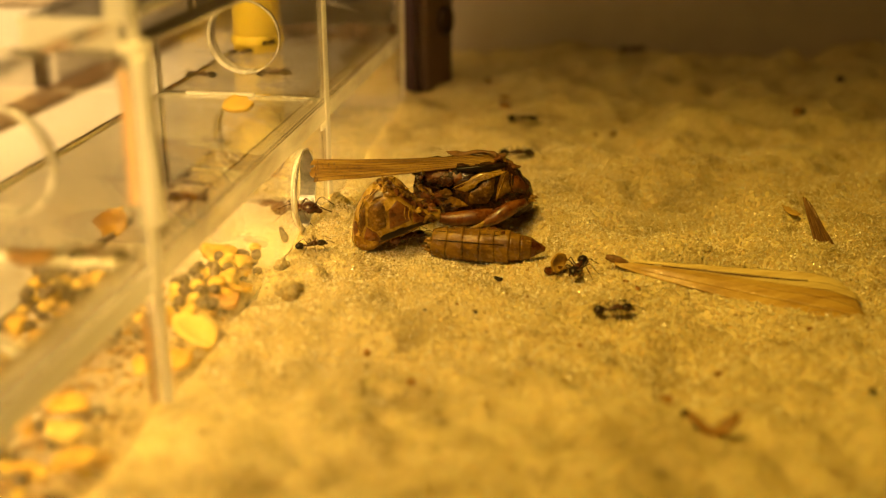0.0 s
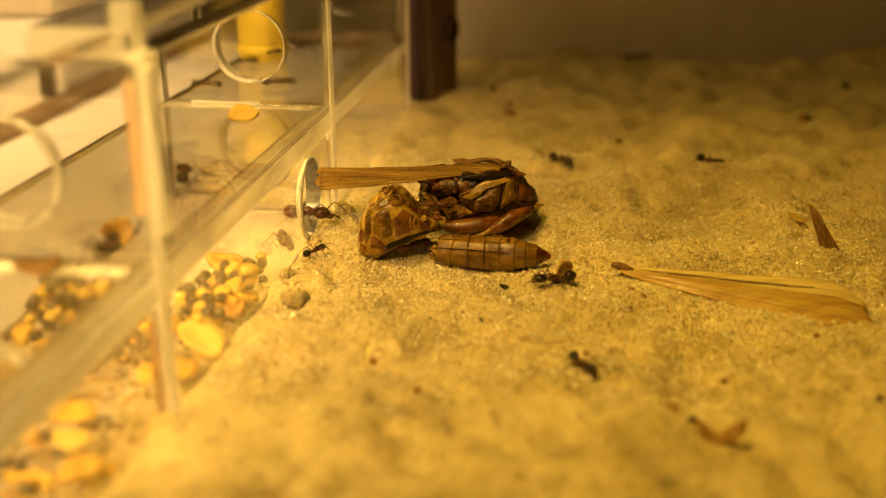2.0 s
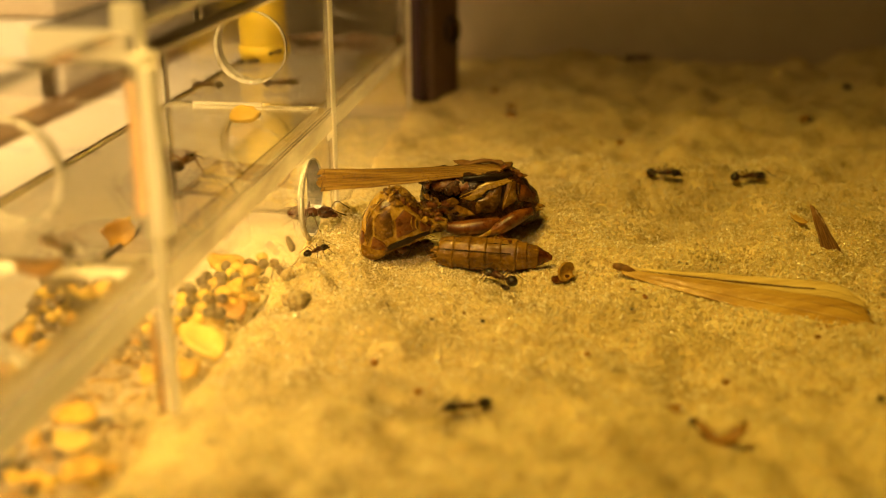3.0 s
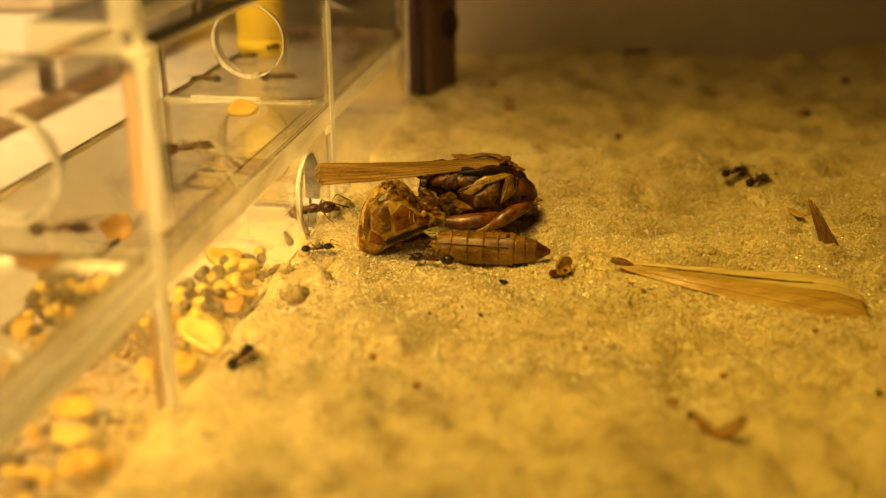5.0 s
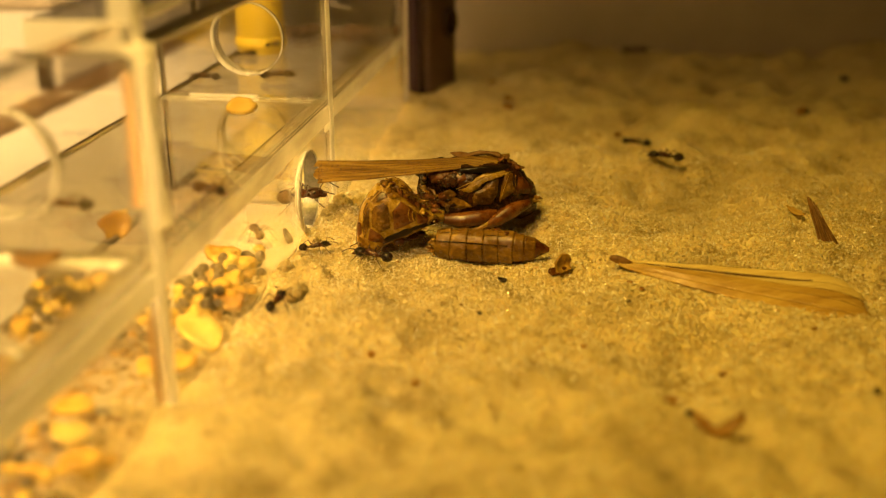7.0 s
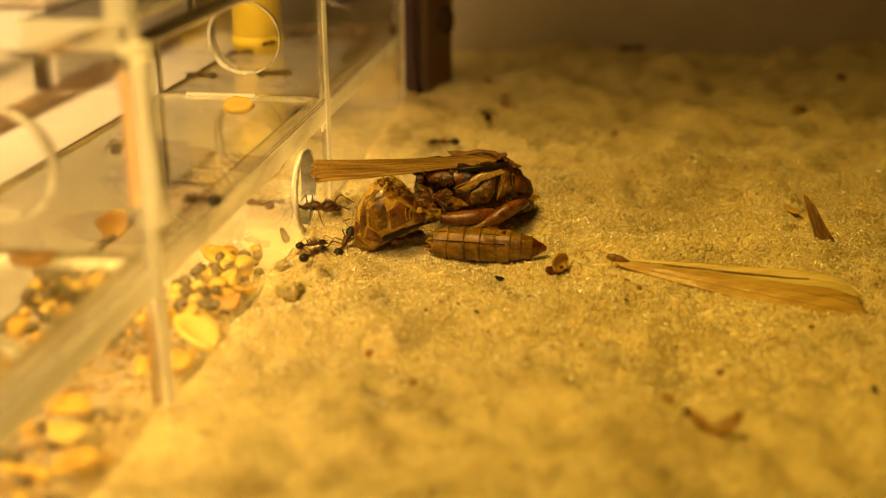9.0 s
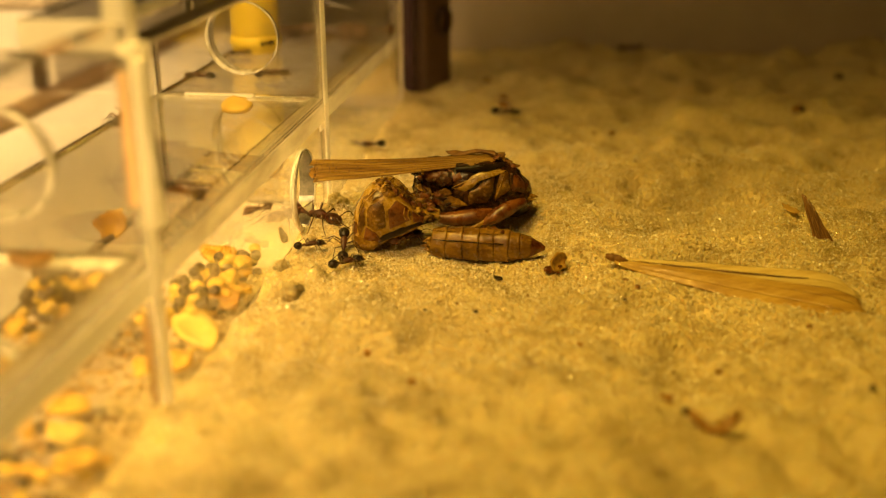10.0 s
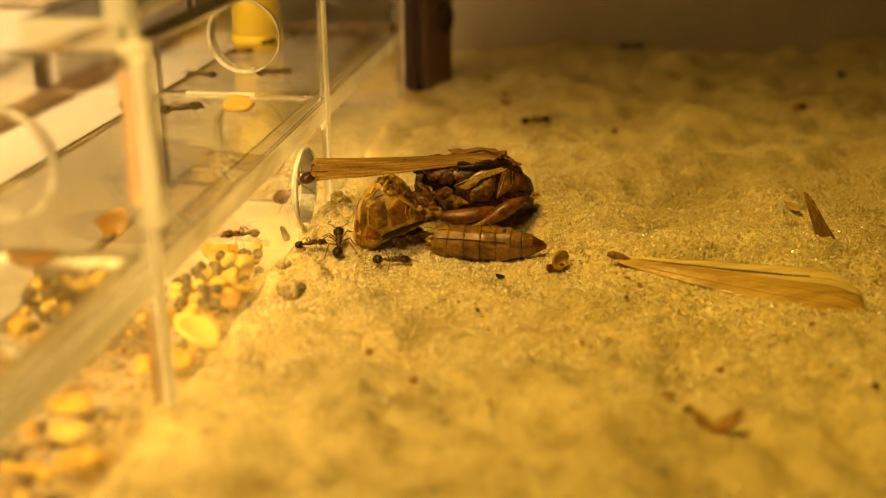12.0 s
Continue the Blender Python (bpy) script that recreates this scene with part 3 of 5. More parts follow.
    # bright weld along the shelf of the middle divider, and a painted reflection on the front panel
    for name, b in (("weld", (-57.5, 142.5, 14.55, -48.0, 142.9, 14.95)), ("weld", (-48.6, 142.2, 13.0, -40.5, 142.5, 13.25)), ("weld_drop_or_glint", (-49.8, 142.2, 14.5, -48.2, 142.9, 15.0)),
                    ("weld_drop_or_glint", (-37.6, 140.6, 10.6, -36.9, 143.0, 11.9))):
        bm = bmesh.new()
        box(bm, *(q * MM for q in b), 0.0001)
        part(name, bm, BEAD, ob, "bright glue weld or painted reflection", smooth=False).visible_shadow = False
    return ob


nest()


def at(u, v, z):
    """A place given along the nest's own axes, in mm."""
    return NEST @ Vector((u * MM, v * MM, z * MM))


def place(u, v, z, rx=0, ry=0, rz=0):
    return Matrix.Translation(at(u, v, z)) @ pose(0, 0, 0, rx, ry, rz)


# ---------- seeds and crumbs in the chambers ----------
def seed_mesh(name, r, material, seed):
    bm = bmesh.new()
    egg(bm, (0, 0, 0), tuple(q * MM for q in r), 14, 9, 0.12)
    crumple(bm, r[1] * 0.10 * MM, 700, seed)
    for v in bm.verts:      # the small scar at one end
        if v.co.x < -r[0] * 0.9 * MM:
            v.co.x *= 0.86
    return part(name, bm, material)


def seeds():
    kinds = [("dark_seed", seed_mesh("dark_seed", (0.68, 0.64, 0.62), SEED_DARK, 1.0), "small round dark grey-brown seed on the nest floor", 0.65),
             ("yellow_seed", seed_mesh("yellow_seed", (0.72, 0.67, 0.64), SEED_YELLOW, 2.0), "small round pale yellow seed on the nest floor", 0.66),
             ("orange_seed", seed_mesh("orange_seed", (1.3, 0.95, 0.7), SEED_ORANGE, 3.0), "oval orange-yellow seed on the nest floor", 0.7)]
    for _, ob, label, _ in kinds:
        tagged(ob, label, "seed", "seeds in the nest")
    rs = random.Random(11)
    laid, first = [], {0: True, 1: True, 2: True}
    heaps = [(-56.0, 100.0, 5.0, 7.0, 80), (-43.0, 107.0, 3.4, 9.0, 110), (-42.0, 118.0, 2.4, 4.0, 10), (-45.0, 74.0, 7.0, 7.0, 22), (-56.0, 78.0, 5.0, 7.0, 14)]
    for cu, cv, su, sv, count in heaps:
        for _ in range(count):
            k = rs.choices((0, 1, 2), (6, 4, 1.4))[0]
            for _try in range(30):
                u, v = rs.gauss(cu, su * 0.55), rs.gauss(cv, sv * 0.55)
                if not (U0 + 1.5 < u < U1 - 3.4 and v < 141 and abs(v - 84) > 2.8):
                    continue
                under = [l for l in laid if math.hypot(l[0] - u, l[1] - v) < 1.3]
                if not under:
                    z = BASE[1] + kinds[k][3]
                    break
                if len(under) >= 2 and max(l[2] for l in under) < 2.2:
                    z = max(l[2] for l in under) + 0.85
                    break
            else:
                continue
            laid.append((u, v, z))
            m = place(u, v, z, rs.uniform(-25, 25), rs.uniform(-25, 25), rs.uniform(0, 360))
            name, ob, _, _ = kinds[k]
            if first[k]:
                ob.matrix_basis, first[k] = m, False
            else:
                copy_thing(ob, m)


seeds()


def chaff(u0, u1, v0, v1, count, seed, z0=None, soil=False):
    """Broken husks and dust that cover the chamber floor."""
    rs = random.Random(seed)
    bm = bmesh.new()
    for _ in range(count):
        c = at(rs.uniform(u0, u1), rs.uniform(v0, v1), (BASE[1] if z0 is None else z0) + 0.12)
        r = rs.uniform(0.35, 0.9) * MM
        ring = [(c.x + r * rs.uniform(0.5, 1) * math.cos(a), c.y + r * rs.uniform(0.5, 1) * math.sin(a), c.z + rs.uniform(0, 0.3) * MM) for a in (k * math.pi / 3 for k in range(6))]
        vs = [bm.verts.new(p) for p in ring]
        top = bm.verts.new((c.x, c.y, c.z + rs.uniform(0.1, 0.5) * MM))
        low = bm.verts.new((c.x, c.y, c.z - 0.05 * MM))
        for i in range(6):
            bm.faces.new((vs[i], vs[(i + 1) % 6], top))
            bm.faces.new((vs[(i + 1) % 6], vs[i], low))
    k = Mat("seed_chaff")
    tone = k.t.nodes.new("ShaderNodeNewGeometry").outputs["Random Per Island"]
    k.color(k.ramp(tone, [(0.0, (0.10, 0.06, 0.03)), (0.4, (0.26, 0.15, 0.05)), (0.8, (0.46, 0.29, 0.08)), (1.0, (0.6, 0.5, 0.3))])).set(Roughness=0.6)
    if soil:
        tagged(part("soil_crumbs", bm, plain("dark_soil", (0.07, 0.042, 0.024), (0.20, 0.125, 0.065), 500, 0.7) if z0 else SAND), ("dark brown soil crumbs strewn" if z0 else "crumbs of yellow sand strewn") + " in the far chamber", "soil", kind="stuff")
        return
    tagged(part("seed_chaff", bm, k.m), "brown and orange broken seed husks on the nest floor", "seed husks", kind="stuff")


chaff(-60.5, -39.0, 60.0, 82.5, 900, 3)
chaff(-60.5, -39.5, 86.0, 112.0, 620, 4)
chaff(-60.5, -39.5, 146.5, 199.0, 800, 6, soil=True)
chaff(-60.5, -40.5, 184.0, 199.0, 260, 7, SHELF[1], True)


def flake(name, pts, thick, material, m, label, category, seed=1.0, bend=0.25):
    """A torn scrap: an outline in mm, bulged and crumpled, with thickness."""
    bm = bmesh.new()
    n = len(pts)
    cx, cy = sum(p[0] for p in pts) / n, sum(p[1] for p in pts) / n
    rows = []
    for z in (thick / 2, -thick / 2):
        rows.append([[((cx + (x - cx) * s) * MM, (cy + (y - cy) * s) * MM, z * MM) for x, y in pts] for s in (1.0, 0.66, 0.33)])
    made = loft(bm, rows[0][::-1] + rows[1], caps=True)
    size = max(max(abs(p[0] - cx), abs(p[1] - cy)) for p in pts) * MM
    for v in bm.verts:
        d = math.hypot(v.co.x - cx * MM, v.co.y - cy * MM) / size
        v.co.z += bend * size * d * d
    crumple(bm, size * 0.16, 0.9 / size, seed)
    bmesh.ops.triangulate(bm, faces=[f for f in bm.faces if len(f.verts) > 4])
    ob = part(name, bm, material)
    ob.matrix_basis = m
    return tagged(ob, label, category)


def outline(n, rx, ry, rough, seed):
    rs = random.Random(seed)
    return [(rx * math.cos(a) * rs.uniform(1 - rough, 1), ry * math.sin(a) * rs.uniform(1 - rough, 1)) for a in (2 * math.pi * k / n for k in range(n))]


flake("food_flake", outline(14, 2.1, 1.3, 0.25, 2), 0.9, FLESH, place(-47.4, 134.0, SHELF[1] + 0.9, 50, -6, 5), "orange-yellow food flake lying on the clear shelf", "food flake", 3.0)
flake("brown_husk", outline(16, 2.5, 2.5, 0.5, 4), 0.4, GOLD_SCRAP, place(-58.9, 120.8, 1.9, 70, 10, 10), "curled brown seed husk on the nest floor", "husk", 5.0, 0.5)
flake("seed_flake", outline(14, 3.0, 3.4, 0.25, 6), 0.7, SEED_PALE, place(-40.6, 97.0, 0.9, 6, 24, 10), "broad pale orange seed flake against the front panel", "seed flake", 7.0)
flake("seed_flake", outline(14, 2.2, 1.8, 0.2, 8), 0.6, SEED_ORANGE, place(-40.0, 108.5, 1.2, 0, 25, 40), "broad pale orange seed flake against the front panel", "seed flake", 9.0)
for n_flake, (u, v, rx, ry, turn, mat, word) in enumerate(((-45.7, 118.4, 2.4, 1.5, 20, SEED_ORANGE, "bright orange"), (-42.6, 116.4, 1.7, 1.2, 60, SEED_ORANGE, "bright orange"), (-43.7, 110.4, 1.3, 2.0, 10, SEED_ORANGE, "bright orange"),
                                                             (-40.1, 104.8, 1.9, 1.6, 0, AMBER_HUSK, "thin amber"), (-40.5, 90.2, 2.2, 1.6, 35, SEED_ORANGE, "bright orange"), (-55.2, 103.5, 2.6, 1.3, 25, SEED_ORANGE, "bright orange"), (-59.0, 106.4, 1.8, 1.5, 70, SEED_DARK, "dull grey"),
                                                             (-46.2, 80.9, 2.2, 1.4, 15, SEED_ORANGE, "bright orange"), (-44.2, 76.3, 1.8, 1.5, 50, SEED_PALE, "pale yellow"), (-41.5, 72.0, 2.4, 1.5, 80, SEED_ORANGE, "bright orange"))):
    flake("seed_flake", outline(14, rx, ry, 0.22, 50 + n_flake), 0.7, mat, place(u, v, 1.3, 12, 10, turn), word + " seed flake lying on the heaped seeds", "seed flake", 2.0 + n_flake)
flake("grey_husk", outline(12, 1.0, 1.5, 0.2, 9), 0.4, SEED_DARK, place(-40.2, 126.0, 1.3, 0, 80, 20), "grey seed husk leaning inside the front panel", "husk", 2.0)
flake("brown_crumb", outline(12, 2.0, 0.9, 0.3, 10), 0.8, HUSK, place(-47.5, 81.0, SHELF[1] + 0.4, 0, 0, 15), "dark brown crumb on the clear shelf", "crumb", 6.0)

# ---------- yellow tube and blurred things behind the nest ----------
def yellow_tube():
    ob = thing("yellow_tube", place(-57.3, 174.5, 14.6), "upright bright yellow plastic tube in the far chamber", "tube")
    bm = bmesh.new()
    tube(bm, [(0, 0, z * MM) for z in (0, 0.3, 8, 16.6, 16.9)], [3.6 * MM, 3.9 * MM, 3.9 * MM, 3.9 * MM, 3.7 * MM], 28)
    part("tube_wall", bm, YELLOW, ob)
    bm = bmesh.new()
    tube(bm, [(0, 0, z * MM) for z in (1.0, 1.3, 2.3, 2.6)], [4.0 * MM, 4.2 * MM, 4.2 * MM, 4.0 * MM], 28)
    part("collar", bm, YELLOW, ob, "raised yellow collar")


yellow_tube()
bm = bmesh.new()
box(bm, -1.3 * MM, -1.3 * MM, -5.0 * MM, 1.3 * MM, 1.3 * MM, 46 * MM, 0.0004)
post = part("dark_post", bm, PURPLE)
post.matrix_basis = pose(-0.0064, 0.2139, 0, 0, 0, -TURN)
tagged(post, "dark purple plastic post at the far corner of the nest", "post")


def backdrop_things():
    """Pale carton with a slot behind the nest, and a dark slab that bounds the sand and stands in for shade."""
    bm = bmesh.new()
    box(bm, -0.1128, -0.02, -0.00515, -0.0636, 0.300, -0.0049)
    sheet_ = part("white_paper", bm, WHITE, smooth=False)
    sheet_.matrix_basis = NEST
    tagged(sheet_, "sheet of white paper lying behind the nest", "paper")
    bm = bmesh.new()
    box(bm, -0.1202, -0.02, -0.0052, -0.1130, 0.300, -0.0035, 0.0005)
    strip = part("dark_strip", bm, plain("brown_strip", (0.10, 0.055, 0.025), (0.16, 0.09, 0.045), 60, 0.5), smooth=False)
    strip.matrix_basis = NEST
    tagged(strip, "dark brown wooden strip beside the white paper", "wooden strip")
    ob = thing("white_box", NEST @ pose(-0.1205, 0.228, -0.0094), "cream cardboard box with a dark slot on the table", "box")
    bm = bmesh.new()
    box(bm, -0.050, 0, 0, 0, 0.070, 0.0215, 0.0006)
    part("carton", bm, WHITE, ob)
    bm = bmesh.new()
    box(bm, -0.0052, -0.0012, 0.0044, -0.0018, 0.0002, 0.0124, 0.0003)
    part("slot", bm, WOOD, ob, "dark brown slot")
    bm = bmesh.new()
    box(bm, -0.0505, -0.0006, 0.0217, 0.0005, 0.0706, 0.030, 0.0006)
    part("lid", bm, plain("cream_card", (0.62, 0.54, 0.42), (0.72, 0.64, 0.52), 60, 0.7), ob, "cream cardboard lid")
    # added dark slab in place of the shade at the wall's left end
    bm = bmesh.new()
    box(bm, 0, -0.0015, -0.005, 0.0105, 0.0015, 0.060, 0.0005)
    board = part("shade_slab", bm, BROWN)
    board.matrix_basis = pose(-0.0045, 0.2165, 0, 0, 0, 61)
    tagged(board, "added dark brown slab standing in for shade behind the sand", "board")
    bm = bmesh.new()
    tube(bm, [Vector((2.4 * math.cos(a), 0, 2.4 * math.sin(a))) * MM for a in (2 * math.pi * k / 24 for k in range(25))], 0.5 * MM, 8)
    hook = part("ring_hook", bm, WOOD)
    hook.matrix_basis = pose(0.0006, 0.2215, 0.0125, 0, 0, 61)
    tagged(hook, "dull metal ring hanging on the dark slab", "ring")


backdrop_things()
for u, v, n in ((-55.0, 191.0, 9), (-44.5, 190.0, 11)):
    bm = bmesh.new()
    rs = random.Random(int(v * 7 + u))
    for _ in range(n):
        r = rs.uniform(0.7, 1.5) * MM
        egg(bm, (rs.gauss(0, 2.6) * MM, rs.gauss(0, 1.6) * MM, r * 0.8), (r * 1.2, r, r * 0.9), 10, 7)
    crumple(bm, 0.0004, 500, u)
    heap = part("soil_heap", bm, plain("heap_soil", (0.05, 0.028, 0.016), (0.15, 0.085, 0.045), 400, 0.7))
    heap.matrix_basis = place(u, v, SHELF[1])
    tagged(heap, "heap of dark brown soil crumbs on the far shelf", "soil heap")


# ---------- the dismembered locust ----------
def on_sand(x, y, dz=0.0, rx=0, ry=0, rz=0):
    """A pose standing on the sand at x, y in mm, dz mm above it."""
    return pose(x * MM, y * MM, float(sand_z(x * MM, y * MM)) + dz * MM, rx, ry, rz)


def shell(sections, n=26, flat=0.0):
    """Rings in y and z along x, in mm: x, centre y, centre z, half depth, half height. flat squares them off."""
    rings = []
    for x, cy, cz, ry, rz in sections:
        ring = []
        for i in range(n):
            a = 2 * math.pi * i / n
            c, s = math.cos(a), math.sin(a)
            k = 1.0 / max(1e-6, (abs(c) ** (2 + flat) + abs(s) ** (2 + flat))) ** (1 / (2 + flat))
            ring.append((x * MM, (cy + ry * c * k) * MM, (cz + rz * s * k) * MM))
        rings.append(ring)
    return rings


def fine(sections, n):
    """n sections, smoothly in between."""
    a = [Vector(s[:3]) for s in sections]
    b = [Vector((s[3], s[4], 0)) for s in sections]
    return [(*p, max(0.05, q.x), max(0.05, q.y)) for p, q in zip(spline(a, n), spline(b, n))]


def ridge(parent, pts, r, material=None, name="ridge", n=14):
    bm = bmesh.new()
    line = [p * MM for p in spline(pts, n)]
    tube(bm, line, [r * MM * (0.5 + 0.5 * math.sin(math.pi * (k + 0.6) / (n + 0.2))) for k in range(n)], 6)
    return part(name, bm, material or LOC_YELLOW, parent)


def skin(sections):
    """The near side of a lofted body: depth y in mm at x, z."""
    def y(x, z):
        for s0, s1 in zip(sections, sections[1:]):
            if x <= s1[0] or s1 is sections[-1]:
                u = min(1, max(0, (x - s0[0]) / (s1[0] - s0[0])))
                cy, cz, ry, rz = (s0[i] + (s1[i] - s0[i]) * u for i in (1, 2, 3, 4))
                return cy - ry * max(0.0, 1 - abs((z - cz) / rz) ** 2.6) ** (1 / 2.6)
        return 0
    return y


def patch(parent, name, corners, y, lift, material, seed, swell=0.12, rim=0.0):
    """A plate of shell lying on a body: its outline in x, z, slightly domed, with rolled edges."""
    n = len(corners)
    cx, cz = sum(p[0] for p in corners) / n, sum(p[1] for p in corners) / n
    line = []
    for i in range(n):
        (x0, z0), (x1, z1) = corners[i], corners[(i + 1) % n]
        line += [(x0 + (x1 - x0) * k / 5, z0 + (z1 - z0) * k / 5) for k in range(5)]
    rings = []
    for s, h in ((1.04, 0.35), (1.0, -lift), (0.9, -lift - 0.02), (0.7, -lift - swell * 0.5), (0.4, -lift - swell), (0.1, -lift - swell)):
        rings.append([Vector((cx + (x - cx) * s, 0, cz + (z - cz) * s)) for x, z in line])
        for q in rings[-1]:
            q.y = y(q.x, q.z) + h
    bm = bmesh.new()
    loft(bm, [[q * MM for q in r] for r in rings])
    crumple(bm, 0.00012, 700, seed)
    crumple(bm, 0.00006, 2200, seed)
    plate = part(name, bm, material, parent)
    if rim:
        loop = [Vector((cx + (x - cx) * 1.03, 0, cz + (z - cz) * 1.03)) for x, z in line + line[:1]]
        for q in loop:
            q.y = y(q.x, q.z) - lift * 0.8
        bm = bmesh.new()
        tube(bm, [q * MM for q in loop], rim * MM, 6)
        crumple(bm, 0.00007, 1200, seed)
        part("rim", bm, LOC_YELLOW, plate, "pale raised rim")
    return plate


def locust_front():
    """The saddle-shaped neck shield with the rest of the head, open at one end."""
    ob = thing("locust_head_piece", on_sand(-6.1, 129.6, 0.1), "torn brown and amber locust head shield lying on the sand", "locust piece")
    S = [(-5.0, 0.0, 1.9, 0.5, 0.7), (-4.6, 0, 2.6, 1.8, 2.0), (-3.7, 0, 3.6, 2.6, 3.2), (-2.2, 0.2, 4.5, 3.1, 3.9), (-0.4, 0.3, 5.1, 3.2, 3.9), (1.2, 0.4, 5.0, 3.0, 3.0), (3.0, 0.5, 4.5, 2.5, 1.5), (4.6, 0.6, 4.2, 1.9, 0.8), (5.8, 0.7, 4.1, 1.2, 0.5)]
    bm = bmesh.new()
    loft(bm, shell(fine(S, 60), 60, 0.6))
    crumple(bm, 0.00022, 420, 2.0)
    crumple(bm, 0.00008, 1100, 4.0)
    part("shield", bm, LOC_YELLOW, ob)
    y = skin(S)
    for i, (c, mat, rim) in enumerate(((((-2.9, 4.1), (-2.9, 5.9), (-2.5, 6.5), (-0.8, 7.2), (-0.7, 5.9), (-0.7, 3.9), (-1.9, 3.4)), LOC_OLIVE, 0.045),
                                       (((-0.4, 5.9), (0.6, 7.1), (2.0, 6.2), (2.3, 4.6), (-0.2, 3.6)), LOC_RED, 0.045),
                                       (((-3.4, 7.0), (-2.6, 6.8), (-0.9, 7.6), (-1.2, 8.4), (-2.2, 8.0)), LOC_OLIVE, 0.045),
                                       (((-4.3, 4.5), (-3.5, 6.8), (-3.1, 6.0), (-3.2, 4.2), (-3.8, 2.6)), LOC_OLIVE, 0.045),
                                       (((-4.75, 3.0), (-4.45, 4.6), (-4.2, 4.4), (-4.1, 2.8), (-4.4, 2.0)), LOC_RED, 0.0), (((-3.5, 2.2), (-3.0, 3.8), (-1.9, 3.1), (-1.2, 1.9), (-2.6, 1.1)), LOC_RED, 0.0), (((-2.4, 8.1), (-1.1, 8.5), (0.2, 8.9), (0.5, 7.5), (-0.8, 7.6)), LOC_AMBER, 0.0), (((0.9, 7.4), (1.0, 8.1), (2.2, 7.0), (2.4, 6.2)), LOC_RED, 0.0),
                                       (((2.5, 5.6), (3.5, 5.0), (5.0, 4.6), (3.6, 4.0), (2.6, 4.3)), LOC_RED, 0.0))):
        patch(ob, "facet", c, y, 0.16, mat, 3.0 + i, 0.14, rim)
    # black lower side
    dark = patch(ob, "dark_edge", ((-2.3, 1.4), (-1.0, 2.7), (1.0, 3.6), (3.4, 4.2), (5.3, 4.1), (3.4, 3.5), (1.0, 2.5), (-1.0, 1.7)), y, 0.12, LOC_BLACK, 1.0, 0.05)
    tagged(dark, "black glossy lower edge of the shield")
    # cheek bulge
    bm = bmesh.new()
    egg(bm, (-3.1 * MM, -1.9 * MM, 2.0 * MM), (1.6 * MM, 0.8 * MM, 1.6 * MM), 22, 14)
    crumple(bm, 0.00025, 350, 3.0)
    part("cheek", bm, LOC_AMBER, ob, "amber rounded cheek")
    for pts, r in (([(-4.5, -1.6, 3.0), (-4.0, -2.2, 5.0), (-3.3, -2.3, 6.6), (-2.0, -2.0, 8.0), (-0.9, -1.4, 8.7)], 0.07), ([(0.5, -2.6, 7.2), (1.9, -2.5, 6.3), (3.4, -2.0, 4.9)], 0.06),
                   ([(2.1, -2.6, 6.0), (2.0, -2.7, 5.2), (2.3, -2.6, 4.5)], 0.09), ([(1.6, -2.7, 6.2), (1.5, -2.75, 5.4), (1.7, -2.7, 4.7)], 0.07)):
        ridge(ob, pts, r)
    rs = random.Random(3)
    crest = [(q[0], q[2] + q[4]) for q in S]
    for i in range(46):     # torn lumps along the crest and down its broken side
        bm = bmesh.new()
        x = -1.9 + 5.6 * (i / 45) ** 1.15
        egg(bm, (0, 0, 0), (rs.uniform(0.25, 0.6) * MM, rs.uniform(0.15, 0.4) * MM, rs.uniform(0.15, 0.45) * MM), 12, 8)
        crumple(bm, 0.00035, 1100, i * 1.3)
        crumple(bm, 0.00015, 3000, i)
        k = part("crest_lump", bm, (LOC_AMBER, LOC_YELLOW, LOC_RED, LOC_OLIVE)[i % 4], ob)
        top = float(np.interp(x, [q[0] for q in crest], [q[1] for q in crest]))
        k.matrix_basis = pose(x * MM, rs.uniform(-2.3, -0.2) * MM, (top + rs.uniform(-0.75, 0.2)) * MM, rs.uniform(0, 90), rs.uniform(0, 90), 0)
    for i in range(16):      # ragged scraps at the torn end
        bm = bmesh.new()
        p = Vector((rs.uniform(2.2, 5.2), rs.uniform(-2.2, 0.4), rs.uniform(3.4, 6.4)))
        q = p + Vector((rs.uniform(0.2, 1.3), rs.uniform(-0.5, 0.1), rs.uniform(-0.5, 0.9)))
        tube(bm, [v * MM for v in spline([p, (p + q) / 2 + Vector((0, -0.2, 0.2)), q], 6)], [f * rs.uniform(0.15, 0.32) * MM for f in (1, 1.3, 1.2, 0.9, 0.6, 0.15)], 6)
        crumple(bm, 0.00012, 1500, i)
        part("torn_scrap", bm, (LOC_RED, LOC_AMBER)[i % 2], ob)


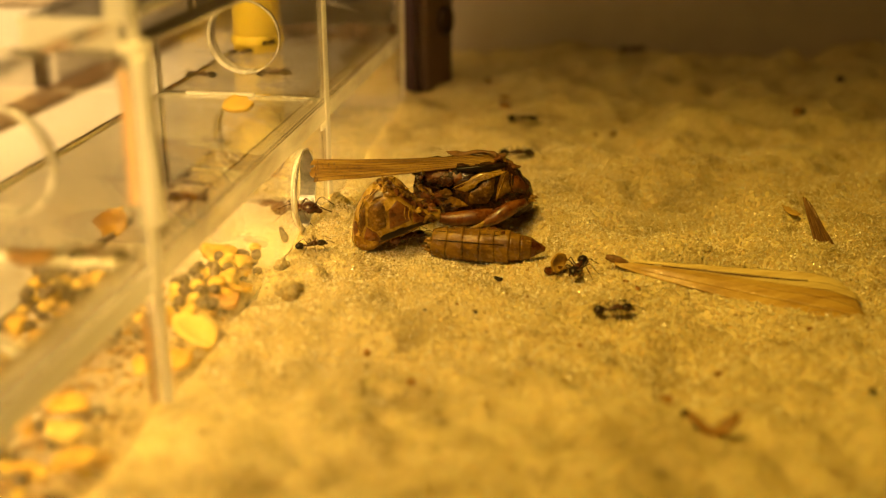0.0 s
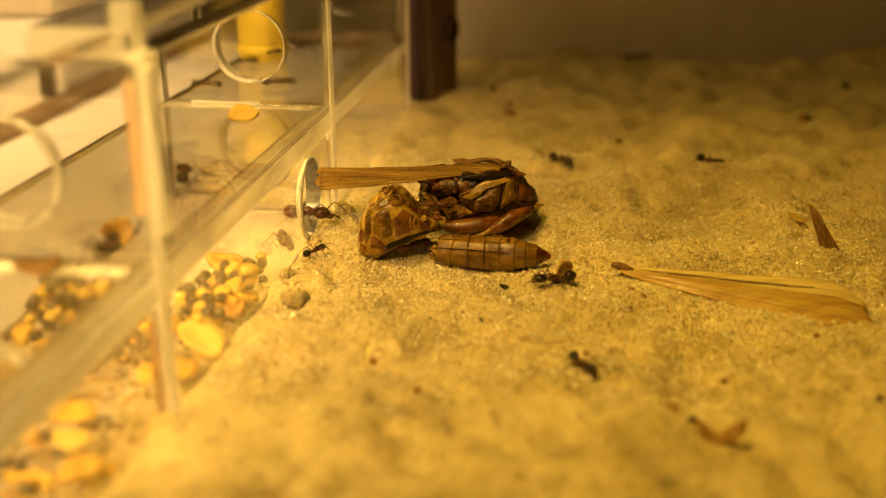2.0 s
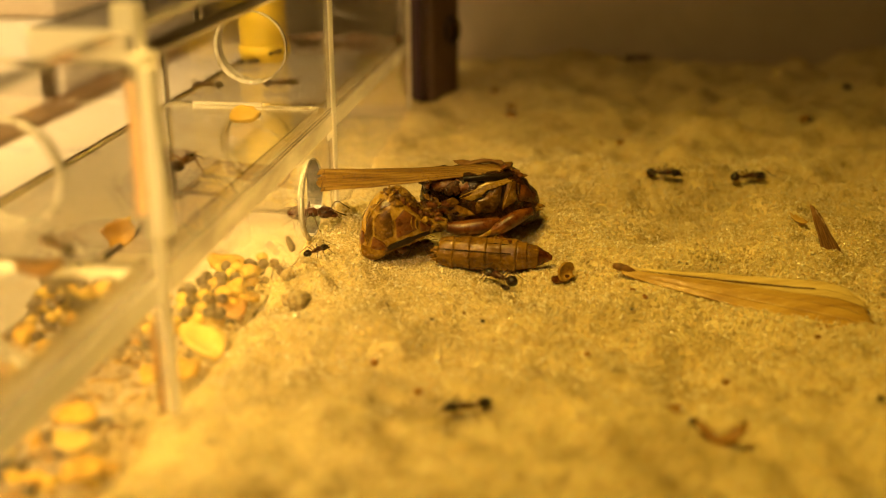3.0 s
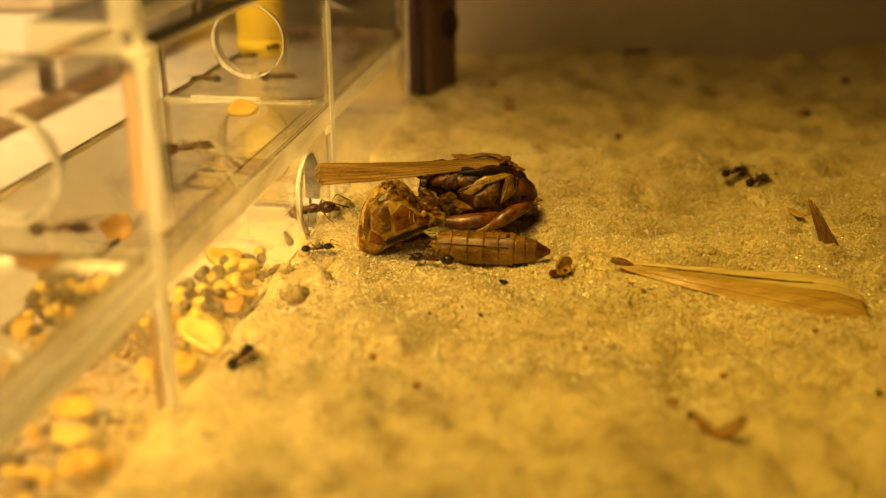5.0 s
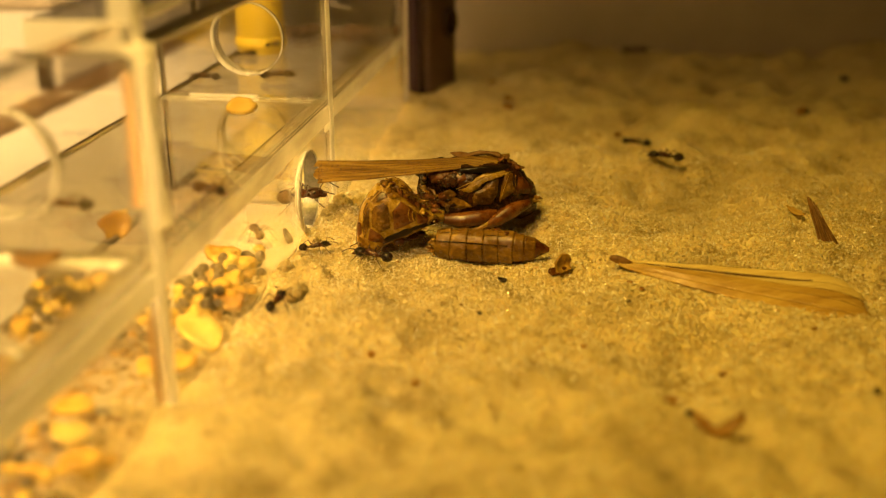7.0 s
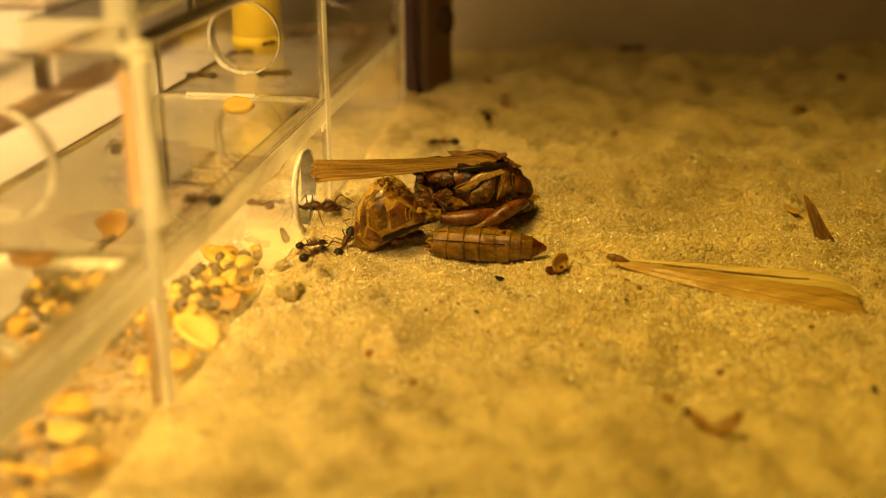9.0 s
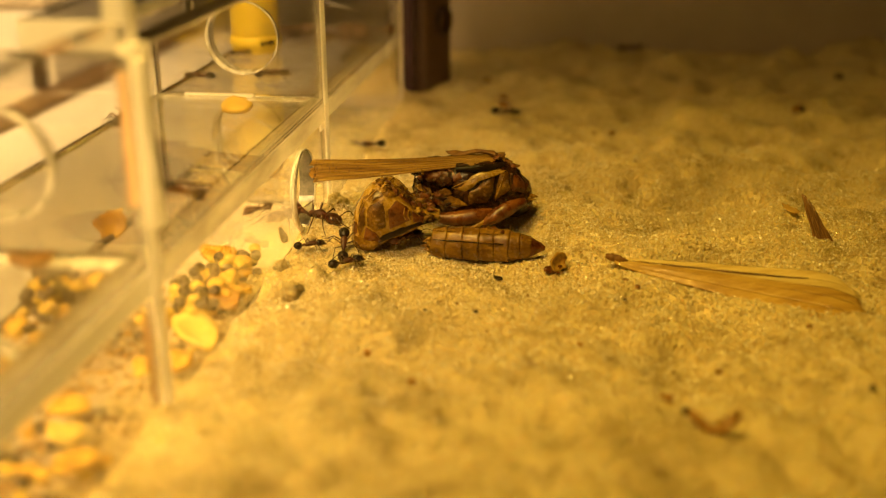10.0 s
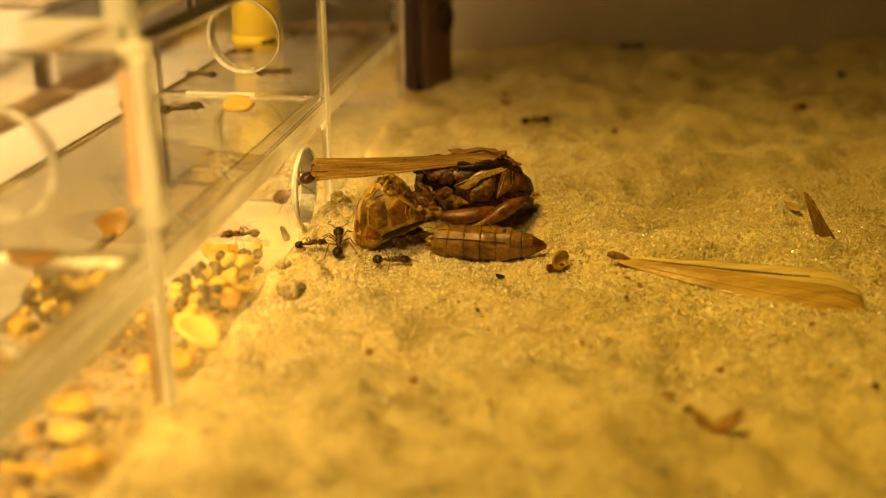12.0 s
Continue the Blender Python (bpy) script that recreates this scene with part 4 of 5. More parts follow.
def locust_thorax():
    ob = thing("locust_thorax", on_sand(5.2, 138.6, 0.1), "hollow dark brown locust thorax with folded straw-brown wings", "locust piece")
    S = [(-8.9, 0.9, 5.2, 0.6, 0.9), (-8.3, 0.8, 5.1, 1.5, 2.0), (-7.4, 0.6, 4.9, 2.3, 3.0), (-5.4, 0.4, 4.5, 3.0, 3.8), (-2.4, 0.2, 4.4, 3.3, 4.1), (0.6, 0.1, 4.4, 3.4, 4.2), (2.8, 0.1, 4.4, 3.1, 4.0), (4.5, 0.2, 3.9, 2.5, 3.0), (5.9, 0.3, 3.5, 1.7, 1.8), (6.5, 0.3, 3.4, 0.9, 0.9)]
    bm = bmesh.new()
    loft(bm, shell(fine(S, 70), 60, 0.8))
    for v in bm.verts:
        if v.co.x < -0.0035 and v.co.y < 0.001:   # the hollow, eaten-out side
            v.co.y += 0.0011 * min(1, (-0.0035 - v.co.x) / 0.0015) * max(0, math.sin(math.pi * min(1, max(0, v.co.z / 0.0085))))
    crumple(bm, 0.0004, 420, 6.0)
    crumple(bm, 0.00026, 1100, 7.0)
    crumple(bm, 0.00010, 3200, 7.0)
    for f in bm.faces:
        f.material_index = 1 if f.calc_center_median().x > -0.0038 else 0
    # dark brown shell; between the plates its darkness also stands in for crevice shade
    part("shell", bm, [LOC_DARK, LOC_DARK], ob)
    # side plates
    y = skin(S)
    for i, (name, c, mat) in enumerate((("side_plate", ((-3.9, 5.4), (-2.9, 5.6), (-1.6, 6.9), (-0.2, 7.7), (2.7, 7.9), (2.6, 7.4), (0.0, 6.9), (-1.2, 5.7), (-2.4, 5.2)), LOC_YELLOW),
                                        ("side_plate", ((-2.2, 4.9), (-1.0, 5.5), (0.1, 6.7), (1.5, 7.1), (1.2, 5.0), (0.4, 3.6), (-1.8, 3.5)), LOC_OLIVE), ("side_plate", ((2.1, 7.3), (3.2, 7.4), (3.4, 5.2), (1.4, 3.9), (1.7, 5.8)), LOC_AMBER),
                                        ("end_plate", ((3.5, 7.6), (4.4, 6.6), (5.7, 5.2), (5.8, 4.2), (3.7, 5.0)), LOC_RED), ("side_plate", ((-5.8, 3.7), (-4.2, 4.4), (-3.0, 4.0), (-2.0, 3.2), (-5.2, 2.3)), LOC_AMBER),
                                        ("side_plate", ((-4.6, 6.7), (-3.4, 6.2), (-2.6, 6.6), (-3.0, 7.4), (-4.4, 7.7)), LOC_RED))):
        patch(ob, name, c, y, 0.2 if i else 0.3, mat, 8.0 + i * 1.7, 0.22)
    for pts, r, mat in (([(-4.0, -3.2, 5.6), (-1.4, -3.5, 6.9), (0.4, -3.5, 7.6), (2.9, -3.1, 7.8)], 0.07, LOC_YELLOW), ([(1.5, -3.5, 3.9), (2.0, -3.4, 5.6), (2.6, -3.1, 7.3)], 0.06, LOC_YELLOW),
                        ([(3.4, -3.0, 7.4), (3.6, -2.8, 5.2), (4.6, -2.0, 4.5), (6.3, -0.9, 4.2)], 0.06, LOC_AMBER)):
        ridge(ob, pts, r, mat)
    torn = random.Random(17)
    for i in range(34):     # ragged dark flesh where the neck was torn away
        cx, cz, r = -8.9 + 4.7 * torn.random(), torn.uniform(2.2, 7.6), torn.uniform(0.5, 1.25)
        turn = torn.uniform(0, 6.28)
        c = [(cx + r * torn.uniform(0.55, 1.1) * math.cos(turn + k * 1.047), cz + 0.8 * r * torn.uniform(0.5, 1.1) * math.sin(turn + k * 1.047)) for k in range(6)]
        p = patch(ob, "torn_lump", c, y, torn.uniform(0.0, 0.5), (LOC_RED, LOC_DARK, LOC_DARK, LOC_RED, LOC_AMBER)[i % 5], 31.0 + i, 0.15)
        for v in p.data.vertices:
            v.co += 0.00030 * noise.noise_vector(v.co * 1300 + Vector((i, 0, 0)))
    # black strip under the wing base
    bm = bmesh.new()
    tube(bm, [p * MM for p in spline([(-3.4, -2.3, 7.8), (-1.4, -2.6, 7.8), (0.8, -2.4, 8.0), (2.6, -1.8, 8.0)], 14)], [0.5 * MM] * 14, 12)
    for v in bm.verts:
        v.co.z = 0.0080 + (v.co.z - 0.0080) * 0.75
    crumple(bm, 0.0004, 700, 3.0)
    crumple(bm, 0.0002, 2200, 3.0)
    part("wing_root", bm, LOC_BLACK, ob, "glossy black wing root")
    # the two thigh stumps
    for pts, rad in (([(-5.6, -3.4, 1.6), (-3.4, -3.8, 1.7), (-0.8, -3.9, 2.0), (1.2, -3.5, 2.5)], (0.7, 1.0, 0.95, 0.5)), ([(-0.5, -4.3, 1.1), (1.2, -4.2, 1.9), (3.2, -3.5, 2.9), (5.3, -2.4, 3.5)], (0.4, 0.85, 0.95, 0.5))):
        bm = bmesh.new()
        line = spline(pts, 16)
        radii = [p.x * MM for p in spline([Vector((r, 0, 0)) for r in rad], 16)]
        tube(bm, [p * MM for p in line], radii, 12)
        crumple(bm, 0.00008, 300, rad[0])
        part("thigh", bm, LOC_RED, ob, "glossy red-brown thigh stump")
    bm = bmesh.new()
    tube(bm, [p * MM for p in spline([(-3.6, -4.3, 0.3), (-1.4, -4.5, 0.7), (0.6, -4.4, 1.8)], 10)], [f * MM for f in (0.2, 0.22, 0.25, 0.28, 0.28, 0.3, 0.32, 0.36, 0.4, 0.3)], 8)
    part("shin", bm, LOC_YELLOW, ob, "pale yellow shin")
    rs = random.Random(9)
    for i in range(16):     # spines and scraps at both torn ends
        bm = bmesh.new()
        if i < 9:
            p = Vector((rs.uniform(4.4, 6.2), rs.uniform(-1.6, 0.6), rs.uniform(2.2, 5.2)))
            q = p + Vector((rs.uniform(0.4, 1.2), rs.uniform(-0.5, 0.1), rs.uniform(-0.4, 0.9)))
        else:
            p = Vector((rs.uniform(-8.2, -5.8), rs.uniform(-2.6, -1.2), rs.uniform(2.2, 7.4)))
            q = p + Vector((rs.uniform(-0.6, 0.7), rs.uniform(-0.6, 0.0), rs.uniform(-0.8, 0.8)))
        tube(bm, [v * MM for v in (p, (p + q) / 2 + Vector((0, -0.1, 0.1)), q)], [f * rs.uniform(0.12, 0.3) * MM for f in (1.2, 0.9, 0.1)], 6)
        crumple(bm, 0.0001, 1500, i)
        part("torn_scrap", bm, (LOC_RED, LOC_AMBER, LOC_DARK)[i % 3], ob)
    # the folded wings, a narrow pleated bundle that narrows to the thorax
    tip, root = Vector((-21.4, -2.8, 7.75)), Vector((2.8, -0.6, 8.85))
    for k in range(5):
        f0, f1 = k / 5 - 0.02, (k + 1) / 5 + 0.05
        bm = bmesh.new()
        rings = []
        for i in range(25):
            s = i / 24
            c = root.lerp(tip, s) + Vector((0, 0, -0.25 * math.sin(math.pi * s)))
            h = 0.5 + 0.72 * s ** 1.2
            lo, hi = (c + Vector((0, 1.1 * h * (2 * f - 1), h * 0.8 * (2 * f - 1))) for f in (f0, f1))
            bulge = Vector((0, -0.05, (0.02 if k % 2 else -0.02) * (0.5 + s)))
            mid = (lo + hi) / 2 + bulge * 0.6
            if i == 24:
                for q in (lo, mid, hi):
                    q.x += rs.uniform(-0.6, 0.3)
            e = Vector((0, 0.02, -0.03))
            rings.append([p * MM for p in (lo - e, mid - e, hi - e, hi + e, mid + e, lo + e)])
        loft(bm, rings)
        crumple(bm, 0.00008, 300, k * 0.12)
        part("wing_pleat", bm, WING_OLD, ob, "straw-brown dry wing pleat")
    for k in range(7):
        f = k / 6
        pts = []
        for s in (0, 0.3, 0.6, 0.8, 1.0):
            c = root.lerp(tip, s)
            h = 0.48 + 0.80 * s ** 1.2
            pts.append(c + Vector((0, 1.1 * h * (2 * f - 1) - 0.05, h * 0.8 * (2 * f - 1) + 0.07 - 0.25 * math.sin(math.pi * s))))
        ridge(ob, pts, 0.022, VEIN, "wing_vein", 18)
    for i in range(80):     # cross veins
        s = 1.0 - 0.55 * rs.random() ** 1.5
        f = rs.choice((0, 1, 2, 3, 4, 5)) / 6
        c = root.lerp(tip, s)
        h = 0.48 + 0.80 * s ** 1.2
        z0 = h * 0.8 * (2 * f - 1) + 0.1 - 0.25 * math.sin(math.pi * s)
        y = 1.1 * h * (2 * f - 1) - 0.1
        ridge(ob, [c + Vector((0, y, z0)), c + Vector((0.1, y + 0.18 * h, z0 + 0.16 * h)), c + Vector((0.05, y + 0.36 * h, z0 + 0.27 * h))], 0.022, VEIN, "wing_vein", 5)
    bm = bmesh.new()
    tube(bm, [p * MM for p in spline([(-4.6, 0.2, 9.2), (-0.6, 0.0, 9.4), (2.9, -0.6, 9.0)], 12)], [f * MM for f in (0.15, 0.3, 0.4, 0.45, 0.5, 0.5, 0.5, 0.5, 0.5, 0.5, 0.45, 0.3)], 12)
    for v in bm.verts:
        v.co.z = 0.0091 + (v.co.z - 0.0091) * 0.4
    crumple(bm, 0.0005, 700, 8.0)
    crumple(bm, 0.0002, 2200, 8.0)
    part("wing_hinge", bm, WING_DARK, ob, "crumpled dark wing hinge")
    for i in range(7):
        bm = bmesh.new()
        egg(bm, (0, 0, 0), (rs.uniform(0.3, 0.7) * MM, 0.4 * MM, rs.uniform(0.15, 0.35) * MM), 14, 9)
        crumple(bm, 0.00035, 1300, i)
        part("hinge_lump", bm, (WING_DARK, LOC_RED)[i % 2], ob).matrix_basis = pose((1.4 + 0.45 * i) * MM, rs.uniform(-1.6, -0.4) * MM, (9.1 - 0.24 * i + rs.uniform(-0.3, 0.3)) * MM)


def locust_abdomen():
    ob = thing("locust_abdomen", on_sand(5.75, 127.0, 0.1, 0, 1.5, -7), "detached ringed brown locust abdomen on the sand", "locust piece")
    xs_ = [-7.1, -5.4, -3.4, -1.5, 0.4, 2.1, 3.5, 4.7, 6.4]
    half = [(1.6, 1.7), (1.85, 1.95), (1.95, 2.05), (1.95, 2.05), (1.9, 2.0), (1.75, 1.9), (1.5, 1.65), (1.1, 1.3), (0.25, 0.3)]
    for i in range(8):
        bm = bmesh.new()
        (x0, x1), (a0, b0), (a1, b1) = (xs_[i], xs_[i + 1]), half[i], half[i + 1]
        rings = []
        for k, (s, g) in enumerate(((0, 0.93), (0.08, 0.97), (0.35, 1.0), (0.7, 1.01), (0.92, 1.035), (1.03, 1.04), (1.06, 0.97))):
            x = x0 + (x1 - x0) * s
            a, b = (a0 + (a1 - a0) * min(s, 1)) * g, (b0 + (b1 - b0) * min(s, 1)) * g
            ring = []
            for j in range(26):
                t = 2 * math.pi * j / 26
                fold = 1 - 0.10 * math.exp(-((math.sin(t) - 0.42) / 0.1) ** 2)
                ring.append((x * MM, a * math.cos(t) * fold * MM, (2.05 + b * math.sin(t) * fold) * MM))
            rings.append(ring)
        loft(bm, rings)
        crumple(bm, 0.00022, 450, 5.0 + i * 0.2)
        crumple(bm, 0.00004, 1800, i)
        part("ring_plate", bm, ABDOMEN if i < 7 else LOC_RED, ob)
    for z, y, r in ((2.9, -1.75, 0.11), (3.75, -0.9, 0.07)):
        ridge(ob, [(-7.0, y * 0.9, z), (-3.5, y * 1.05, z + 0.05), (0.0, y * 1.03, z), (1.6, y * 0.98, z - 0.05)], r * 0.8, LOC_DARK, "side_fold", 20)
    rs = random.Random(21)
    for i in range(10):
        bm = bmesh.new()
        p = Vector((-7.2, rs.uniform(-1.4, 0.8), rs.uniform(0.8, 3.6)))
        q = p + Vector((rs.uniform(-1.3, -0.3), rs.uniform(-0.4, 0.2), rs.uniform(-0.3, 0.4)))
        tube(bm, [v * MM for v in (p, (p + q) / 2 + Vector((0, 0, 0.1)), q)], [f * rs.uniform(0.15, 0.35) * MM for f in (1.2, 1.0, 0.2)], 6)
        part("torn_scrap", bm, (LOC_YELLOW, LOC_AMBER)[i % 2], ob)
    for i in range(12):     # scraps along the torn back
        bm = bmesh.new()
        egg(bm, (0, 0, 0), (rs.uniform(0.3, 0.7) * MM, 0.3 * MM, rs.uniform(0.15, 0.3) * MM), 8, 6)
        crumple(bm, 0.0002, 1400, i)
        x = -1.0 + 0.6 * i
        part("back_scrap", bm, (LOC_RED, LOC_AMBER)[i % 2], ob).matrix_basis = pose(x * MM, rs.uniform(-0.4, 0.5) * MM, (4.0 - 0.03 * max(0, x) ** 2 * 1.6) * MM, 0, 10, rs.uniform(0, 90))


locust_front()
locust_thorax()
locust_abdomen()


# ---------- dry wing, chips and crumbs on the sand ----------
def dry_wing():
    """A flat straight blade: a narrow upper lobe, a dark crease and a broad lower lobe of faint pleats."""
    base = on_sand(19.8, 120.6, 1.2)
    ob = thing("dry_wing", base, "straw-coloured dry insect wing lying pleated on the sand", "wing")
    rs = random.Random(31)
    ends = [(25.0, -4.6, 0.95), (25.9, -6.6, 0.35), (25.8, -8.3, 0.1), (25.6, -10.2, -0.2), (25.3, -12.2, -0.6), (25.0, -14.3, -1.1)]
    down = base.translation.z / MM - 0.65
    for k in range(5):
        a1, b1 = Vector(ends[k]), Vector(ends[k + 1])
        a0, b0 = Vector((0, 0.35 - 0.14 * k, 0.3 - 0.1 * k)), Vector((0, 0.21 - 0.14 * k, 0.2 - 0.1 * k))
        rings = []
        for i in range(31):
            s = i / 30
            fan = 0.45 * s + 0.55 * s ** 1.3
            p, q = (Vector((e1.x * s, e0.y + (e1.y - e0.y) * fan, e0.z + (e1.z - e0.z) * s - down * s ** 0.7)) for e0, e1 in ((a0, a1), (b0, b1)))
            for g in (p, q):
                g.z -= 14 * max(0, s - 0.86) ** 1.5
                if i == 30:
                    g.x += rs.uniform(-0.5, 0.2)
            if k == 1:          # the fold beside the crease lies lower
                p.z -= 0.28 * math.sin(math.pi * min(1, s * 1.25)) ** 0.5
            if k > 2:
                for g, w in ((p, k - 3), (q, k - 2)):
                    g.z -= 0.38 * w * math.sin(math.pi * s) ** 0.6
            e = Vector((0, 0, 0.035))
            row = [p.lerp(q, f) + Vector((0, 0, 0.03 * s * (-1, 1)[j % 2])) for j, f in enumerate((0, 0.2, 0.4, 0.6, 0.8, 1))]
            rings.append([v * MM for v in [r + e for r in row] + [r - e for r in row[::-1]]])
        bm = bmesh.new()
        loft(bm, rings)
        crumple(bm, 0.00006, 350, 0.3 * k)
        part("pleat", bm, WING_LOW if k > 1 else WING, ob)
        if k == 1:
            crease = [rings[j][0] / MM + Vector((0, -0.05, 0.10)) for j in (6, 9, 12, 15, 18, 21, 24)]
            ridge(ob, crease, 0.12, VEIN, "vein", 18)
    bm = bmesh.new()
    tube(bm, [Vector(p) * MM for p in ((-1.0, 0.5, 0.45), (-0.3, 0.35, 0.3), (0.6, 0.1, 0.1), (1.6, -0.15, -0.1))], [f * MM for f in (0.28, 0.42, 0.4, 0.2)], 10)
    crumple(bm, 0.00015, 900, 1.0)
    part("hinge", bm, WING_DARK, ob, "dark knobbly wing hinge")


def wing_chip():
    ob = thing("wing_chip", on_sand(47.5, 124.8, -0.1, -38, 0, 8), "dark brown torn fan of wing standing in the sand", "wing scrap")
    for k in range(7):
        bm = bmesh.new()
        f0, f1 = k / 7, (k + 1) / 7
        base = [(-3.1 + 3.2 * f, 0, -1.6) for f in (f0, f1)]
        tip = [(-3.7 + 1.1 * f, 0, 7.3 - 1.5 * f * f - 0.25 * (k % 2)) for f in (f0, f1)]
        rings = []
        for i in range(7):
            s = i / 6
            p, q = Vector(base[0]).lerp(Vector(tip[0]), s), Vector(base[1]).lerp(Vector(tip[1]), s)
            m = (p + q) / 2 + Vector((0, -0.06 if k % 2 else 0.06, 0))
            e = Vector((0, 0.08, 0))
            rings.append([v * MM for v in (p - e, m - e, q - e, q + e, m + e, p + e)])
        loft(bm, rings)
        crumple(bm, 0.00012, 700, k)
        part("rib", bm, WING_DARK, ob)


dry_wing()
wing_chip()
flake("wing_flake", outline(14, 1.5, 0.5, 0.25, 20), 0.12, WING_LOW, on_sand(45.3, 138.6, 0.5, 20, 10, -50), "small pale wing flake on the sand", "wing scrap", 2.0)
flake("yellow_scrap", outline(14, 1.3, 1.5, 0.35, 21), 0.4, GOLD_SCRAP, on_sand(13.3, 122.6, 1.0, 70, 15, 20), "crumpled golden scrap of insect shell on the sand", "insect scrap", 3.0, 0.6)
flake("red_scrap", outline(14, 1.3, 0.7, 0.4, 22), 0.4, LOC_RED, on_sand(12.7, 121.9, 0.4, 30, 0, 30), "red-brown shred of insect shell on the sand", "insect scrap", 4.0)
flake("black_scrap", outline(9, 0.7, 0.35, 0.4, 23), 0.3, ANT, on_sand(6.3, 119.6, 0.3, 20, 0, -30), "black crumb of insect shell on the sand", "insect scrap", 5.0)
bent = [(2.6 * math.sin(a), 2.6 - 2.6 * math.cos(a) - w) for a, w in [(-0.95 + 0.21 * k, 0.15) for k in range(10)] + [(0.95 - 0.21 * k, 0.75 * math.cos(0.8 * (0.95 - 0.21 * k)) + 0.2) for k in range(10)]]
flake("orange_flake", bent, 0.4, AMBER_HUSK, on_sand(22.6, 82.6, 0.5, 25, 0, -6), "curled orange-brown husk on the sand", "husk", 6.0)
for i, (x, y, s, mat) in enumerate(((20.2, 90.3, 0.5, AMBER_HUSK), (21.1, 86.6, 0.4, WOOD), (-7.6, 101.6, 0.4, AMBER_HUSK), (3.5, 110.5, 0.25, WOOD), (38.0, 106.0, 0.3, HUSK), (26.4, 96.6, 0.35, HUSK), (13.8, 102.8, 0.3, AMBER_HUSK),
                                    (38.6, 90.0, 0.4, WOOD), (21.7, 115.6, 0.3, HUSK), (19.8, 112.7, 0.25, WOOD), (20.6, 117.2, 0.3, HUSK), (-2.0, 110.0, 0.2, WOOD), (1.5, 112.5, 0.2, HUSK), (4.5, 106.0, 0.2, HUSK), (8.5, 97.0, 0.35, HUSK), (-3.0, 94.0, 0.4, AMBER_HUSK),
                                    (29.0, 186.0, 0.55, HUSK), (26.0, 186.5, 0.3, HUSK), (11.2, 200.0, 1.0, HUSK), (12.0, 215.0, 0.8, HUSK), (9.4, 230.0, 0.7, HUSK), (63.5, 197.0, 0.9, AMBER_HUSK), (64.4, 197.4, 0.7, ANT), (79.3, 222.0, 0.8, WOOD))):
    flake("dark_crumb", outline(9, s * 1.3, s, 0.3, 30 + i), s * 0.9, mat, on_sand(x, y, s * 0.35, 0, 0, 37 * i), "tiny dark crumb on the sand", "crumb", i)


def sand_clod(x, y, size, seed):
    """A stuck-together lump of sand grains."""
    rs = np.random.RandomState(int(seed * 13))
    lumps = rs.uniform(-0.5, 0.5, (5, 3)) * size * MM
    lumps[:, 2] = np.abs(lumps[:, 2]) * 1.3
    lumps += np.array([x * MM, y * MM, float(sand_z(x * MM, y * MM)) + 0.0001])
    bm = bmesh.new()
    for c in lumps:
        egg(bm, tuple(c), (0.66 * size * MM,) * 3, 26, 18)
    crumple(bm, 0.00015 * size, 1500 / size, seed)
    crumple(bm, 0.00007, 5000, seed)
    ob = tagged(part("sand_clod", bm, CLOD), "crumbly clod of yellow sand beside the acrylic panel", "sand clod", "sand clods")
    n = int(1500 * size * size)
    way = rs.normal(size=(n, 3))
    way /= np.linalg.norm(way, axis=1, keepdims=True)
    p = lumps[rs.randint(0, 5, n)] + way * 0.66 * size * MM
    grain_bodies("grain_crust", p[:, 0], p[:, 1], p[:, 2], 0.00018 * np.exp(rs.normal(0, 0.25, n)), rs, CLOD_GRAIN).parent = ob


for n_clod, (x, y, size) in enumerate(((-17.1, 114.6, 1.35), (-18.6, 120.4, 0.8), (-15.4, 139.6, 1.0), (-13.6, 141.0, 1.2), (-16.2, 130.6, 0.6))):
    sand_clod(x, y, size, n_clod + 1.0)


